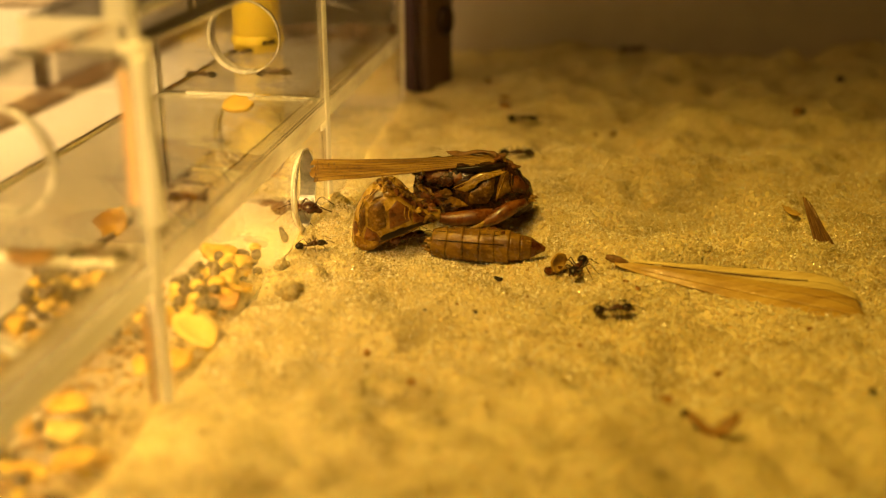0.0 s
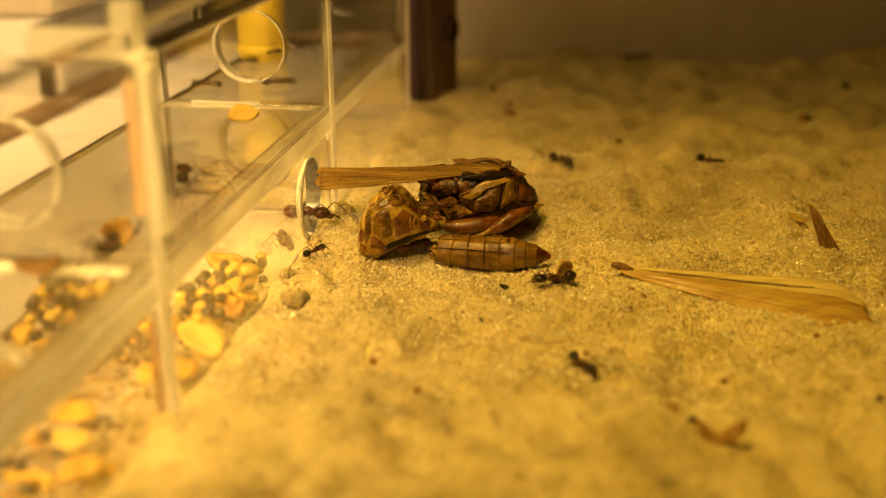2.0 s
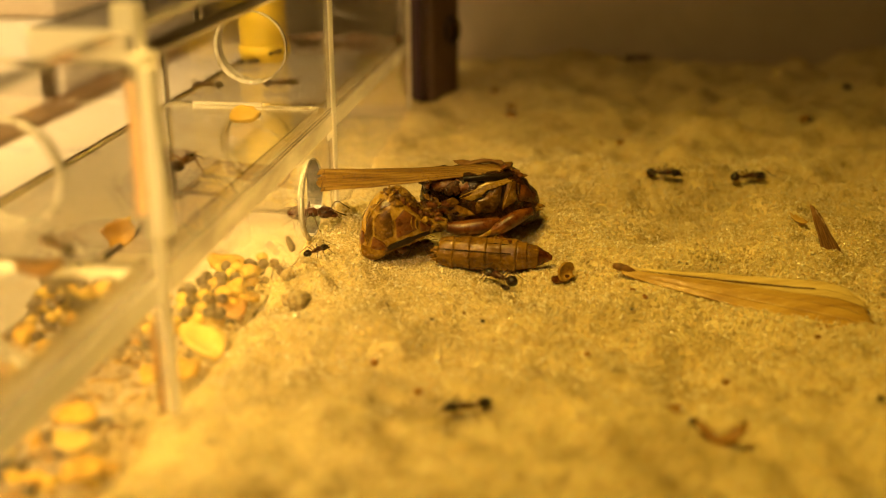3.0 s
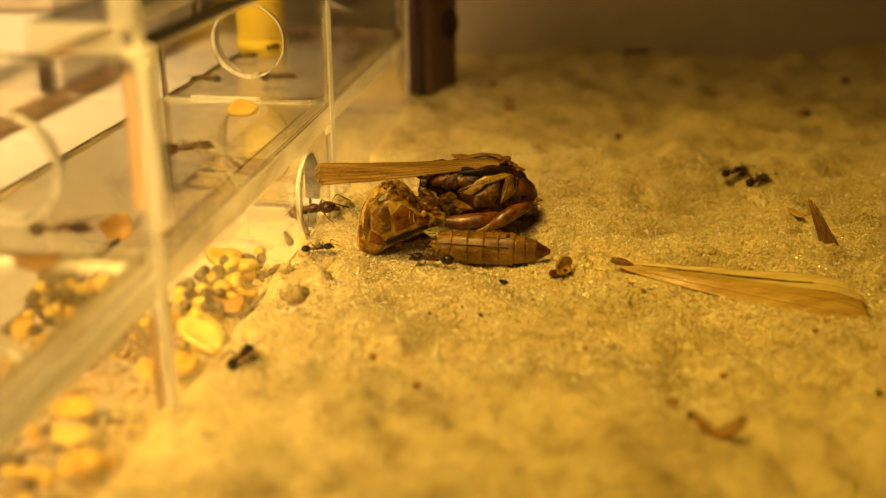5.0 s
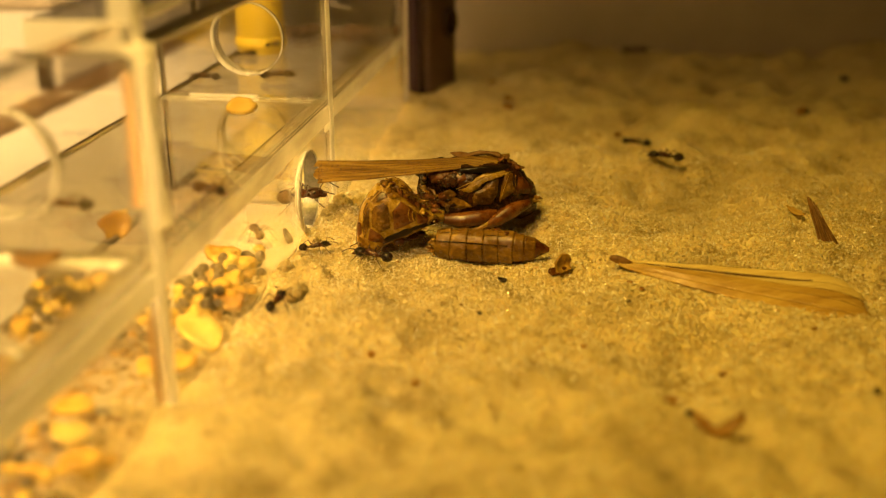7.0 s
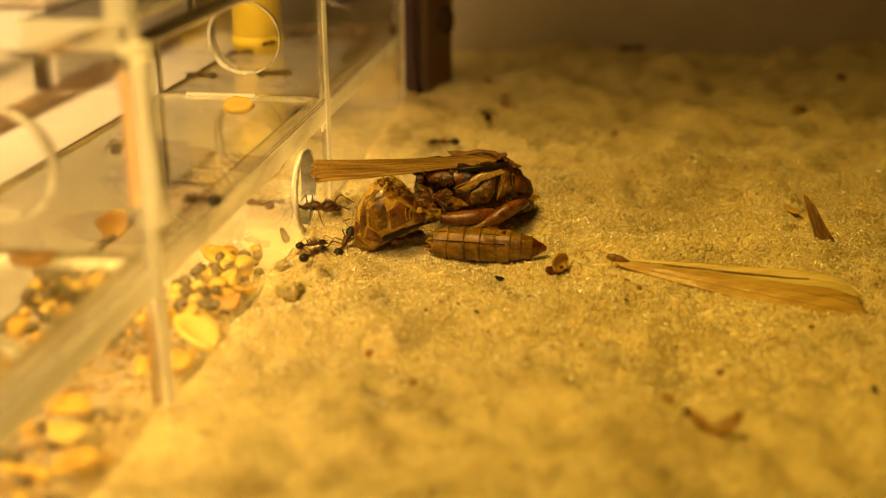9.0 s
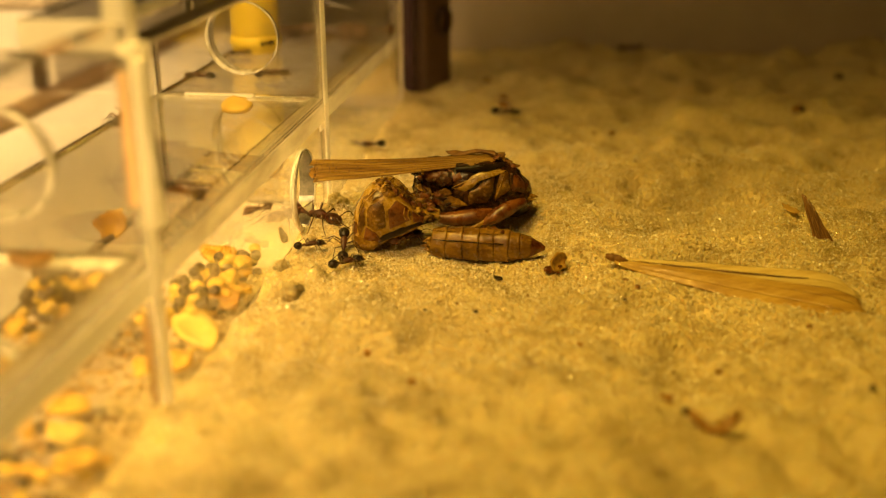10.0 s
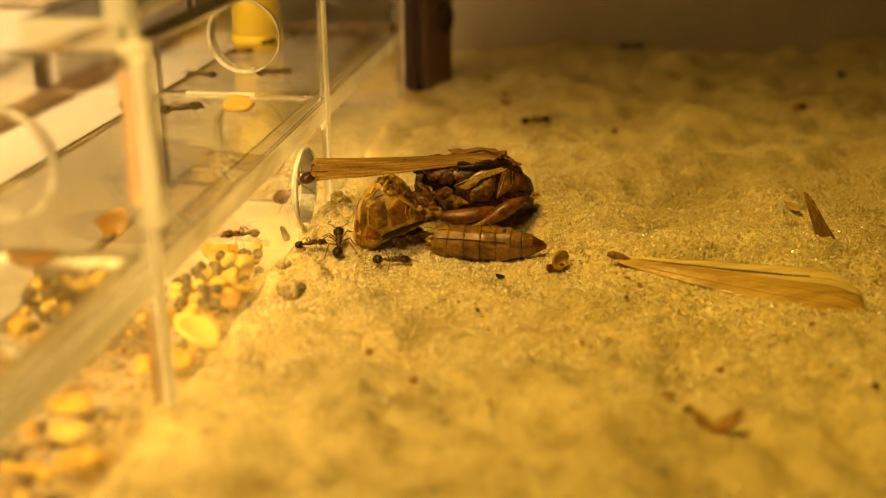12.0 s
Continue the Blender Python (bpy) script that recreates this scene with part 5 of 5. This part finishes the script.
# ---------- ants ----------
def ant_model():
    """A worker ant 5.4 mm long, head towards +x, feet on z = 0."""
    ob = thing("ant", Matrix(), "shiny black harvester ant", "ant", "ants")
    bm = bmesh.new()
    egg(bm, (1.72 * MM, 0, 0.98 * MM), (0.78 * MM, 0.70 * MM, 0.56 * MM), 18, 12, 0.12)
    head = part("head", bm, ANT, ob)
    for s in (1, -1):
        bm = bmesh.new()
        tube(bm, [Vector(p) * MM for p in ((2.32, 0.34 * s, 0.80), (2.62, 0.30 * s, 0.72), (2.80, 0.08 * s, 0.68))], [0.15 * MM, 0.12 * MM, 0.03 * MM], 8)
        part("mandible", bm, ANT_RED, head)
        bm = bmesh.new()
        line = spline([(2.15, 0.34 * s, 1.25), (2.35, 0.85 * s, 1.55), (2.55, 1.25 * s, 1.62)], 7) + spline([(2.75, 1.30 * s, 1.55), (3.25, 1.15 * s, 1.25), (3.75, 0.95 * s, 1.0)], 8)
        tube(bm, [p * MM for p in line], [0.048 * MM] * 7 + [0.045 * MM] * 5 + [0.055 * MM, 0.055 * MM, 0.025 * MM], 7)
        part("antenna", bm, LEG, head)
        bm = bmesh.new()
        egg(bm, (1.85 * MM, 0.56 * s * MM, 1.16 * MM), (0.13 * MM, 0.09 * MM, 0.13 * MM), 8, 6)
        part("eye", bm, ANT, head)
    bm = bmesh.new()
    rings = []
    for x, z, ry, rz in ((1.12, 0.95, 0.2, 0.2), (0.95, 0.98, 0.34, 0.32), (0.62, 1.06, 0.45, 0.42), (0.25, 1.04, 0.42, 0.40), (-0.02, 0.96, 0.34, 0.33), (-0.35, 0.94, 0.33, 0.32), (-0.62, 0.84, 0.24, 0.24), (-0.8, 0.78, 0.12, 0.12)):
        rings.append([(x * MM, ry * math.cos(a) * MM, (z + rz * math.sin(a)) * MM) for a in (2 * math.pi * k / 16 for k in range(16))])
    loft(bm, rings)
    part("thorax", bm, ANT_RED, ob)
    bm = bmesh.new()
    tube(bm, [Vector(p) * MM for p in ((-0.72, 0, 0.78), (-0.86, 0, 0.86), (-0.98, 0, 0.92), (-1.08, 0, 0.82), (-1.18, 0, 0.90), (-1.30, 0, 0.90), (-1.42, 0, 0.84))], [q * MM for q in (0.1, 0.15, 0.21, 0.12, 0.21, 0.22, 0.13)], 12)
    part("waist", bm, ANT_RED, ob)
    bm = bmesh.new()
    egg(bm, (-2.02 * MM, 0, 0.92 * MM), (0.74 * MM, 0.58 * MM, 0.56 * MM), 18, 12, -0.25)
    part("gaster", bm, ANT, ob)
    legs = (((0.66, 0.28, 0.76), (1.15, 1.15, 1.40), (1.75, 1.75, 0.55), (2.35, 2.15, 0.04)), ((0.22, 0.30, 0.74), (0.20, 1.35, 1.50), (0.05, 2.05, 0.60), (-0.05, 2.75, 0.04)),
            ((-0.25, 0.28, 0.70), (-0.95, 1.20, 1.55), (-1.75, 1.75, 0.65), (-2.70, 2.20, 0.04)))
    for hip, knee, ankle, toe in legs:
        for s in (1, -1):
            bm = bmesh.new()
            h, k, a, t = (Vector((p[0] - hip[0], s * (p[1] - hip[1]), p[2] - hip[2])) for p in (hip, knee, ankle, toe))
            line = [h, h.lerp(k, 0.15), h.lerp(k, 0.5), k, k.lerp(a, 0.15), k.lerp(a, 0.7), a, a.lerp(t, 0.1), a.lerp(t, 0.6) + Vector((0, 0, -0.08)), t]
            tube(bm, [p * MM for p in line], [q * MM for q in (0.10, 0.08, 0.09, 0.06, 0.056, 0.062, 0.045, 0.035, 0.03, 0.024)], 7)
            leg = part("leg", bm, LEG, ob)
            leg.matrix_basis = Matrix.Translation((hip[0] * MM, s * hip[1] * MM, hip[2] * MM))
    return ob


def smooth_path(rows):
    """t -> place and turn, smoothly through rows of t, x, y, z, heading, pitch, roll."""
    ts = [r[0] for r in rows]
    pts = [np.array(r[1:]) for r in rows]

    def f(t):
        i = min(max(np.searchsorted(ts, t) - 1, 0), len(ts) - 2)
        u = min(max((t - ts[i]) / (ts[i + 1] - ts[i]), 0), 1)
        m0 = (pts[i + 1] - pts[i - 1]) / (ts[i + 1] - ts[i - 1]) if i > 0 else (pts[1] - pts[0]) / (ts[1] - ts[0])
        m1 = (pts[i + 2] - pts[i]) / (ts[i + 2] - ts[i]) if i + 2 < len(ts) else (pts[-1] - pts[-2]) / (ts[-1] - ts[-2])
        h = ts[i + 1] - ts[i]
        return ((2 * u ** 3 - 3 * u ** 2 + 1) * pts[i] + (u ** 3 - 2 * u ** 2 + u) * h * m0 + (3 * u ** 2 - 2 * u ** 3) * pts[i + 1] + (u ** 3 - u ** 2) * h * m1)
    return f


# label, size, rows of seconds, x, y, z in mm, heading, pitch, roll in degrees, reddish or not
PATHS = [
    ('shiny black harvester ant walking over the open sand', 0.85, [
        (0, 18.26, 110.17, -0.6, 15, 0, 0), (0.3, 20.05, 111.28, -0.43, 25, 0, 0), (0.6, 18.35, 110.53, -0.41, 60, 0, 0), (0.9, 16.51, 108.69, -0.88, 150, 0, 0), (1.2, 15.25, 105.53, -1.21, 255, 0, 0),
        (1.5, 13.28, 101.4, -0.34, 210, 0, 0), (1.8, 12.49, 99.04, -0.43, 250, 0, 0), (2.1, 12.95, 98.01, -0.26, 300, 0, 0), (2.4, 11.05, 99.15, -0.59, 200, 0, 0), (2.5, 8.96, 93.23, 1.57, 205, 0, 0),
        (2.8, 4.01, 90.61, 0.68, 214, 0, 0), (3.2, -0.83, 86.71, 0.51, 185, 0, 0), (4.0, -10.14, 87.22, 1.17, 165, 0, 0), (4.8, -20.57, 95.27, 0.51, 110, 0, 0), (5.1, -19.6, 99.64, -0.17, 60, 0, 0),
        (5.5, -19.81, 101.71, 0.02, 95, 0, 0), (6.0, -19.38, 103.28, 0.03, 70, 0, 0), (6.5, -18.91, 104.07, 0.38, 60, 0, 0), (6.8, -18.74, 106.26, 0.97, 80, 0, 0), (7.0, -18.0, 109.16, 0.96, 75, 0, 0),
        (7.2, -17.55, 110.81, 0.54, 77, 0, 0), (8.0, -14.4, 114.9, 0.35, 80, 0, 0), (8.8, -15.17, 118.35, 1.99, 45, 0, 0), (9.1, -14.59, 120.02, 2.04, 60, 0, 0), (9.4, -13.9, 120.8, 0.0, 42, 0, 0),
        (9.7, -12.3, 121.3, 0.0, 25, 0, 0), (10.0, -11.25, 122.31, 0.1, 30, 0, 0), (10.4, -8.9, 123.5, 0.1, 12, 0, 0), (10.8, -7.9, 123.6, 0.0, 10, 0, 0), (11.4, -6.52, 123.15, -0.09, 5, 0, 0),
        (12, -6.14, 122.61, -0.03, -5, 0, 0),
    ], False),
    ('black harvester ant busy at the torn locust', 1.0, [
        (0, 15.88, 122.29, -0.65, -110, 0, 0), (0.3, 14.15, 121.79, -0.48, -95, 0, 0), (0.6, 14.15, 121.84, -0.46, -75, 0, 0), (0.9, 14.83, 122.32, -0.42, -35, 0, 0), (1.2, 15.71, 122.81, -0.27, -20, 0, 0),
        (1.5, 15.5, 122.85, -0.24, -60, 0, 0), (1.8, 14.31, 121.92, -0.46, -120, 0, 0), (2.1, 11.11, 120.81, -0.73, -180, 0, 0), (2.4, 8.42, 121.68, -1.01, -185, 0, 0), (2.7, 6.12, 121.65, -0.69, -210, 0, 0),
        (3.2, 5.5, 121.21, -0.35, -230, 0, 0), (4.0, 2.31, 121.68, 0.21, -190, 0, 0), (4.8, -1.42, 123.68, 0.25, -195, 0, 0), (5.2, -2.28, 123.18, 0.24, -190, 0, 0), (5.6, -2.82, 123.51, 0.24, -210, 0, 0),
        (6.0, -2.98, 122.97, 0.24, -220, 0, 0), (6.4, -4.6, 124.07, -0.08, -185, 0, 0), (6.8, -7.75, 124.05, -0.18, -190, 0, 0), (7.2, -9.45, 124.99, 0.51, -230, 0, 0), (8.0, -10.58, 125.97, 0.75, -260, 0, 0),
        (8.8, -11.9, 127.3, 0.77, -280, -25, 0), (9.1, -11.6, 127.52, 0.74, -300, -28, 0), (9.5, -11.69, 127.23, 0.77, -285, -28, 0), (10.0, -11.81, 126.39, 0.88, -270, -28, 0), (10.4, -12.12, 125.6, 0.96, -240, -20, 0),
        (10.8, -12.58, 126.12, 0.98, -240, -20, 0), (11.4, -12.58, 126.2, 0.99, -250, -20, 0), (12, -12.61, 126.14, 0.98, -270, -20, 0),
    ], False),
    ('large red-brown harvester ant in the round entrance hole', 1.45, [
        (0, -19.43, 135.8, 1.51, -5, 0, 0), (0.5, -19.37, 135.79, 1.38, -5, 0, 0), (1.0, -19.19, 135.76, 1.97, -8, 0, 0), (1.5, -18.82, 135.71, 2.23, -8, 0, 0), (2.0, -18.58, 135.67, 2.17, -8, 0, 0),
        (2.5, -18.15, 135.61, 2.16, -8, 0, 0), (3.2, -18.22, 135.62, 2.17, -8, 0, 0), (4.0, -18.07, 135.59, 2.01, -5, 0, 0), (4.8, -17.88, 135.57, 1.95, 0, -5, 0), (5.2, -17.38, 135.49, 1.97, 5, -5, 0),
        (5.6, -17.54, 135.52, 3.26, 10, -20, 0), (6.0, -19.82, 135.85, 3.72, 0, -8, 0), (6.4, -20.36, 135.93, 2.98, -10, 0, 0), (6.8, -19.34, 135.78, 3.12, -10, 0, 0), (7.2, -18.77, 135.7, 3.69, 5, -8, 0),
        (8.0, -17.86, 135.56, 2.7, 0, -5, 0), (8.8, -17.02, 135.44, 1.88, -8, 0, 0), (9.4, -17.09, 135.45, 2.16, -5, 0, 0), (9.7, -16.87, 135.42, 2.16, -8, 0, 0), (10.0, -16.39, 135.35, 0.97, -15, 10, 0),
        (10.4, -17.05, 135.44, 1.46, -8, 0, 0), (10.8, -17.37, 135.49, 2.62, 10, -12, 0), (11.4, -18.36, 135.64, 4.47, 10, -22, 0), (12, -18.91, 135.72, 4.44, 5, -25, 0),
    ], True),
    ('small black ant resting at the foot of the acrylic panel', 0.72, [
        (0, -15.58, 124.55, 1.47, 25, 0, 0), (1.5, -15.76, 124.89, 1.59, 50, 0, 0), (3, -16.02, 126.4, 1.23, 50, 0, 0), (5, -15.41, 124.86, 1.38, 15, 0, 0), (7, -15.58, 124.48, 1.48, 20, 0, 0),
        (9, -15.66, 124.67, 1.52, 20, 0, 0), (12, -15.73, 124.34, 1.57, 20, 0, 0),
    ], False),
    ('red-brown ant feeding under the locust head shield', 0.95, [
        (0, -4.3, 129.7, 0.35, 40, 0, 0), (2, -4.2, 129.8, 0.35, 38, 0, 0), (3, -4.3, 129.7, 0.35, 36, 0, 0), (5, -4.4, 129.7, 0.35, 40, 0, 0), (6, -4.4, 129.6, 0.35, 43, 0, 0),
        (9, -4.4, 129.6, 0.35, 40, 0, 0), (12, -4.4, 129.6, 0.35, 41, 0, 0),
    ], True),
    ('black harvester ant crossing the far sand', 1.0, [
        (0, 11.34, 166.35, 0.66, 5, 0, 0), (0.4, 17.83, 164.43, 1.25, -9, 0, 0), (0.8, 22.84, 164.5, 1.67, 45, 0, 0), (1.2, 29.85, 176.58, -1.43, 30, 0, 0), (1.6, 33.64, 170.84, 0.52, -45, 0, 0),
        (2.0, 40.07, 166.36, 0.45, -59, 0, 0), (2.4, 41.18, 158.39, 1.01, -69, 0, 0), (2.8, 43.25, 158.15, 0.71, 10, 0, 0), (3.2, 43.71, 157.85, 0.54, 5, 0, 0), (4.0, 44.15, 157.53, 0.34, 60, 0, 0),
        (4.8, 44.06, 157.19, 0.15, 120, 0, 0), (5.2, 45.37, 154.55, -0.45, -60, 0, 0), (5.6, 44.73, 156.69, 0.05, -220, 0, 0), (6.0, 40.69, 158.01, 0.78, -189, 0, 0), (6.4, 35.61, 158.08, 1.73, -191, 0, 0),
        (6.8, 32.07, 159.66, 2.11, -203, 0, 0), (7.2, 31.61, 159.75, 2.29, -210, 0, 0), (8.0, 22.08, 183.72, -1.27, -231, 0, 0), (8.8, 8.13, 189.2, 0.15, -240, 0, 0), (9.2, 8.16, 190.93, 0.71, -300, 0, 0),
        (9.6, 9.87, 192.26, 0.82, -350, 0, 0), (10.0, 11.14, 191.93, 0.65, -385, 0, 0), (10.5, 13.37, 189.97, -0.27, -380, 0, 0), (11.0, 14.72, 188.61, -0.24, -404, 0, 0), (12, 15.94, 187.48, -0.14, -355, 0, 0),
    ], False),
    ('black harvester ant crossing the far sand', 0.95, [
        (0, 13.87, 191.15, -0.12, 0, 0, 0), (0.4, 16.05, 187.35, -0.12, -30, 0, 0), (0.8, 15.35, 186.09, -0.01, -100, 0, 0), (1.2, 14.21, 180.43, 0.68, -90, 0, 0), (1.6, 13.66, 173.13, 0.62, -70, 0, 0),
        (2.0, 17.16, 165.1, 1.22, -56, 0, 0), (2.4, 22.71, 159.66, 1.53, -28, 0, 0), (2.8, 29.33, 158.61, 1.62, -10, 0, 0), (3.2, 32.81, 157.82, 0.78, -14, 0, 0), (4.0, 38.11, 156.37, 0.93, -3, 0, 0),
        (4.8, 41.39, 157.43, 0.35, 10, 0, 0), (5.5, 42.06, 159.23, 1.54, 120, 0, 0), (6.0, 40.73, 168.49, 0.15, 117, 0, 0), (6.4, 36.2, 170.8, 1.17, 144, 0, 0), (6.8, 32.78, 174.33, 0.37, 123, 0, 0),
        (7.2, 28.89, 182.12, -2.01, 183, 0, 0), (8.0, 15.02, 173.25, 0.58, 192, 0, 0), (8.8, 2.68, 176.45, -0.37, 175, 0, 0), (9.2, -2.54, 174.82, -0.1, 192, 0, 0), (9.6, -7.36, 174.32, -0.43, 194, 0, 0),
        (10.0, -11.41, 172.62, 0.25, 200, 0, 0), (10.4, -12.51, 172.39, 0.17, 180, 0, 0), (11.2, -15.7, 198.56, -7.95, 180, 0, 0), (12, -15.88, 196.58, -7.95, 200, 0, 0),
    ], False),
    ('black harvester ant on the clear shelf', 1.0, [
        (0, -29.75, 86.9, 14.5, 170, 0, 0), (0.8, -30.8, 88.05, 14.5, 150, 0, 0), (1.6, -30.74, 93.52, 14.5, 90, 0, 0), (2.0, -30.69, 91.88, 14.5, -90, 0, 0), (2.4, -31.83, 90.94, 14.5, -90, 0, 0),
        (2.8, -33.68, 91.44, 14.5, -230, 0, 0), (3.2, -36.28, 93.21, 14.5, -210, 0, 0), (4.0, -36.92, 94.39, 14.5, -260, 0, 0), (4.8, -36.33, 94.84, 14.5, -350, 0, 0), (5.4, -33.98, 96.49, 14.5, -340, 0, 0),
        (6.0, -34.53, 100.34, 14.5, -250, 0, 0), (6.6, -36.79, 101.93, 14.5, -190, 0, 0), (7.2, -37.03, 101.87, 14.5, -195, 0, 0), (8.0, -36.89, 110.3, 14.5, -300, 0, 0), (8.8, -36.42, 119.62, 14.5, -280, 0, 0),
        (9.6, -38.88, 128.96, 14.5, -270, 0, 0), (10.4, -40.7, 137.69, 14.5, -270, 0, 0), (12, -41.48, 142.28, 14.5, -300, 0, 0),
    ], False),
    ('brown ant on the nest floor behind the front panel', 0.9, [
        (0, -24.18, 145.59, -0.6, 170, 0, 0), (2.0, -22.67, 135.34, -0.6, 280, 0, 0), (4.0, -21.47, 115.96, -0.6, 260, 0, 0), (4.8, -22.31, 119.85, -0.6, 80, 0, 0), (5.4, -21.81, 125.79, -0.6, 70, 0, 0),
        (6.0, -22.19, 129.23, -0.6, 110, 0, 0), (6.6, -25.87, 132.97, -0.6, 180, 0, 0), (7.2, -25.44, 136.52, -0.6, 80, 0, 0), (8.0, -26.44, 143.19, -0.6, 100, 0, 0), (9.5, -26.65, 145.95, -0.6, 180, 0, 0),
        (11, -25.93, 137.27, -0.6, 300, 0, 0), (12, -27.21, 133.47, -0.6, 190, 0, 0),
    ], True),
    ('black ant on the clear shelf of the middle chamber', 1.0, [
        (0, -25.05, 101.77, 14.5, 180, 0, 0), (2.4, -29.67, 115.14, 14.5, 90, 0, 0), (4.8, -30.39, 123.46, 14.5, 60, 0, 0), (5.4, -28.66, 113.67, 14.5, -60, 0, 0), (6.0, -26.45, 110.32, 14.5, -40, 0, 0),
        (6.6, -25.36, 107.07, 14.5, -60, 0, 0), (7.2, -23.48, 104.23, 14.5, -20, 0, 0), (8.8, -23.56, 101.78, 14.5, -180, 0, 0), (9.6, -24.52, 102.11, 14.5, -210, 0, 0), (10.8, -31.11, 111.55, 14.5, -220, 0, 0),
        (11.4, -33.68, 126.65, 14.5, -280, 0, 0), (12, -34.01, 137.88, 14.5, -340, 0, 0),
    ], False),
    ('dark ant on the shelf of the far chamber', 0.85, [
        (0, -35.75, 159.49, 14.5, 170, 0, 0),
    ], False),
    ('dark ant on the shelf of the far chamber', 0.95, [
        (0, -25.5, 160.21, 14.5, 5, 0, 0),
    ], False),
    ('dark ant clinging to the yellow tube', 0.6, [
        (0, -33.0, 177.0, 15.0, 10, 0, 70),
    ], False),
    ('dark ant clinging to the yellow tube', 0.6, [
        (0, -29.1, 176.3, 16.5, 60, 0, 70),
    ], False),
    ('black ant at the far edge of the sand', 1.05, [
        (0, 42.2, 250.5, 0.6, 5, 0, 0),
    ], False),
]


PHASE = {("leg", 0): 0, ("leg", 1): 1, ("leg", 2): 1, ("leg", 3): 0, ("leg", 4): 0, ("leg", 5): 1}


def key_ant(ob, rows, size):
    """Key an ant along its path; its six legs step by the way it goes."""
    f = smooth_path(rows)
    times = [k / 15 for k in range(181)]
    body, gone, last, limbs = [], 0.0, None, [c for c in ob.children if c.name.split(".")[0] == "leg"]
    head = [c for c in ob.children if c.name.split(".")[0] == "head"][0]
    rest = [c.matrix_basis.copy() for c in limbs]
    swing = [[] for _ in limbs]
    nods = []
    for t in times:
        x, y, z, rz, ry, rx = f(t)
        if last is not None:
            gone += math.hypot(x - last[0], y - last[1]) / size + abs(rz - last[2]) * 0.012
        last = (x, y, rz)
        body.append((t, pose(x * MM, y * MM, z * MM, rx, ry, rz)))
        for i, r in enumerate(rest):
            side = 1 if i % 2 == 0 else -1
            ph = 2 * math.pi * gone / 3.2 + math.pi * PHASE[("leg", i)]
            idle = 3.0 * math.sin(2.1 * t + i * 1.7)
            swing[i].append((t, r @ pose(0, 0, 0, side * 9 * max(0, math.cos(ph)), 0, side * (-17 * math.sin(ph)) + idle)))
        nods.append((t, pose(0, 0, 0, 0, 2.0 * math.sin(3.3 * t + size * 9), 4.0 * math.sin(2.3 * t + size * 5))))
    walk(ob, body)
    for c, rows_ in zip(limbs, swing):
        walk(c, rows_)
    walk(head, nods)


MODEL = ant_model()


def tinted(ob, label, mats):
    """Give an ant its own colours: part name to material."""
    tagged(ob, label)
    for c in ob.children_recursive:
        kind = c.name.split(".")[0]
        if kind in mats:
            c.data = c.data.copy()
            c.data.materials[0] = mats[kind]
    return ob


ANTS = []
for n_ant, (label, size, rows, red) in enumerate(PATHS):
    ob = MODEL if n_ant == 0 else copy_thing(MODEL, Matrix())
    ob.scale = (size, size, size)
    tagged(ob, label)
    if red:
        tinted(ob, label, {"gaster": ANT_RED, "head": ANT_RED})
    ANTS.append(ob)


def motions():
    for a, (_, size, rows, _) in zip(ANTS, PATHS):
        if len(rows) > 1:
            key_ant(a, rows, size)
        else:
            _, x, y, z, rz, ry, rx = rows[0]
            a.matrix_basis = pose(x * MM, y * MM, z * MM, rx, ry, rz) @ Matrix.Scale(size, 4)


motions()
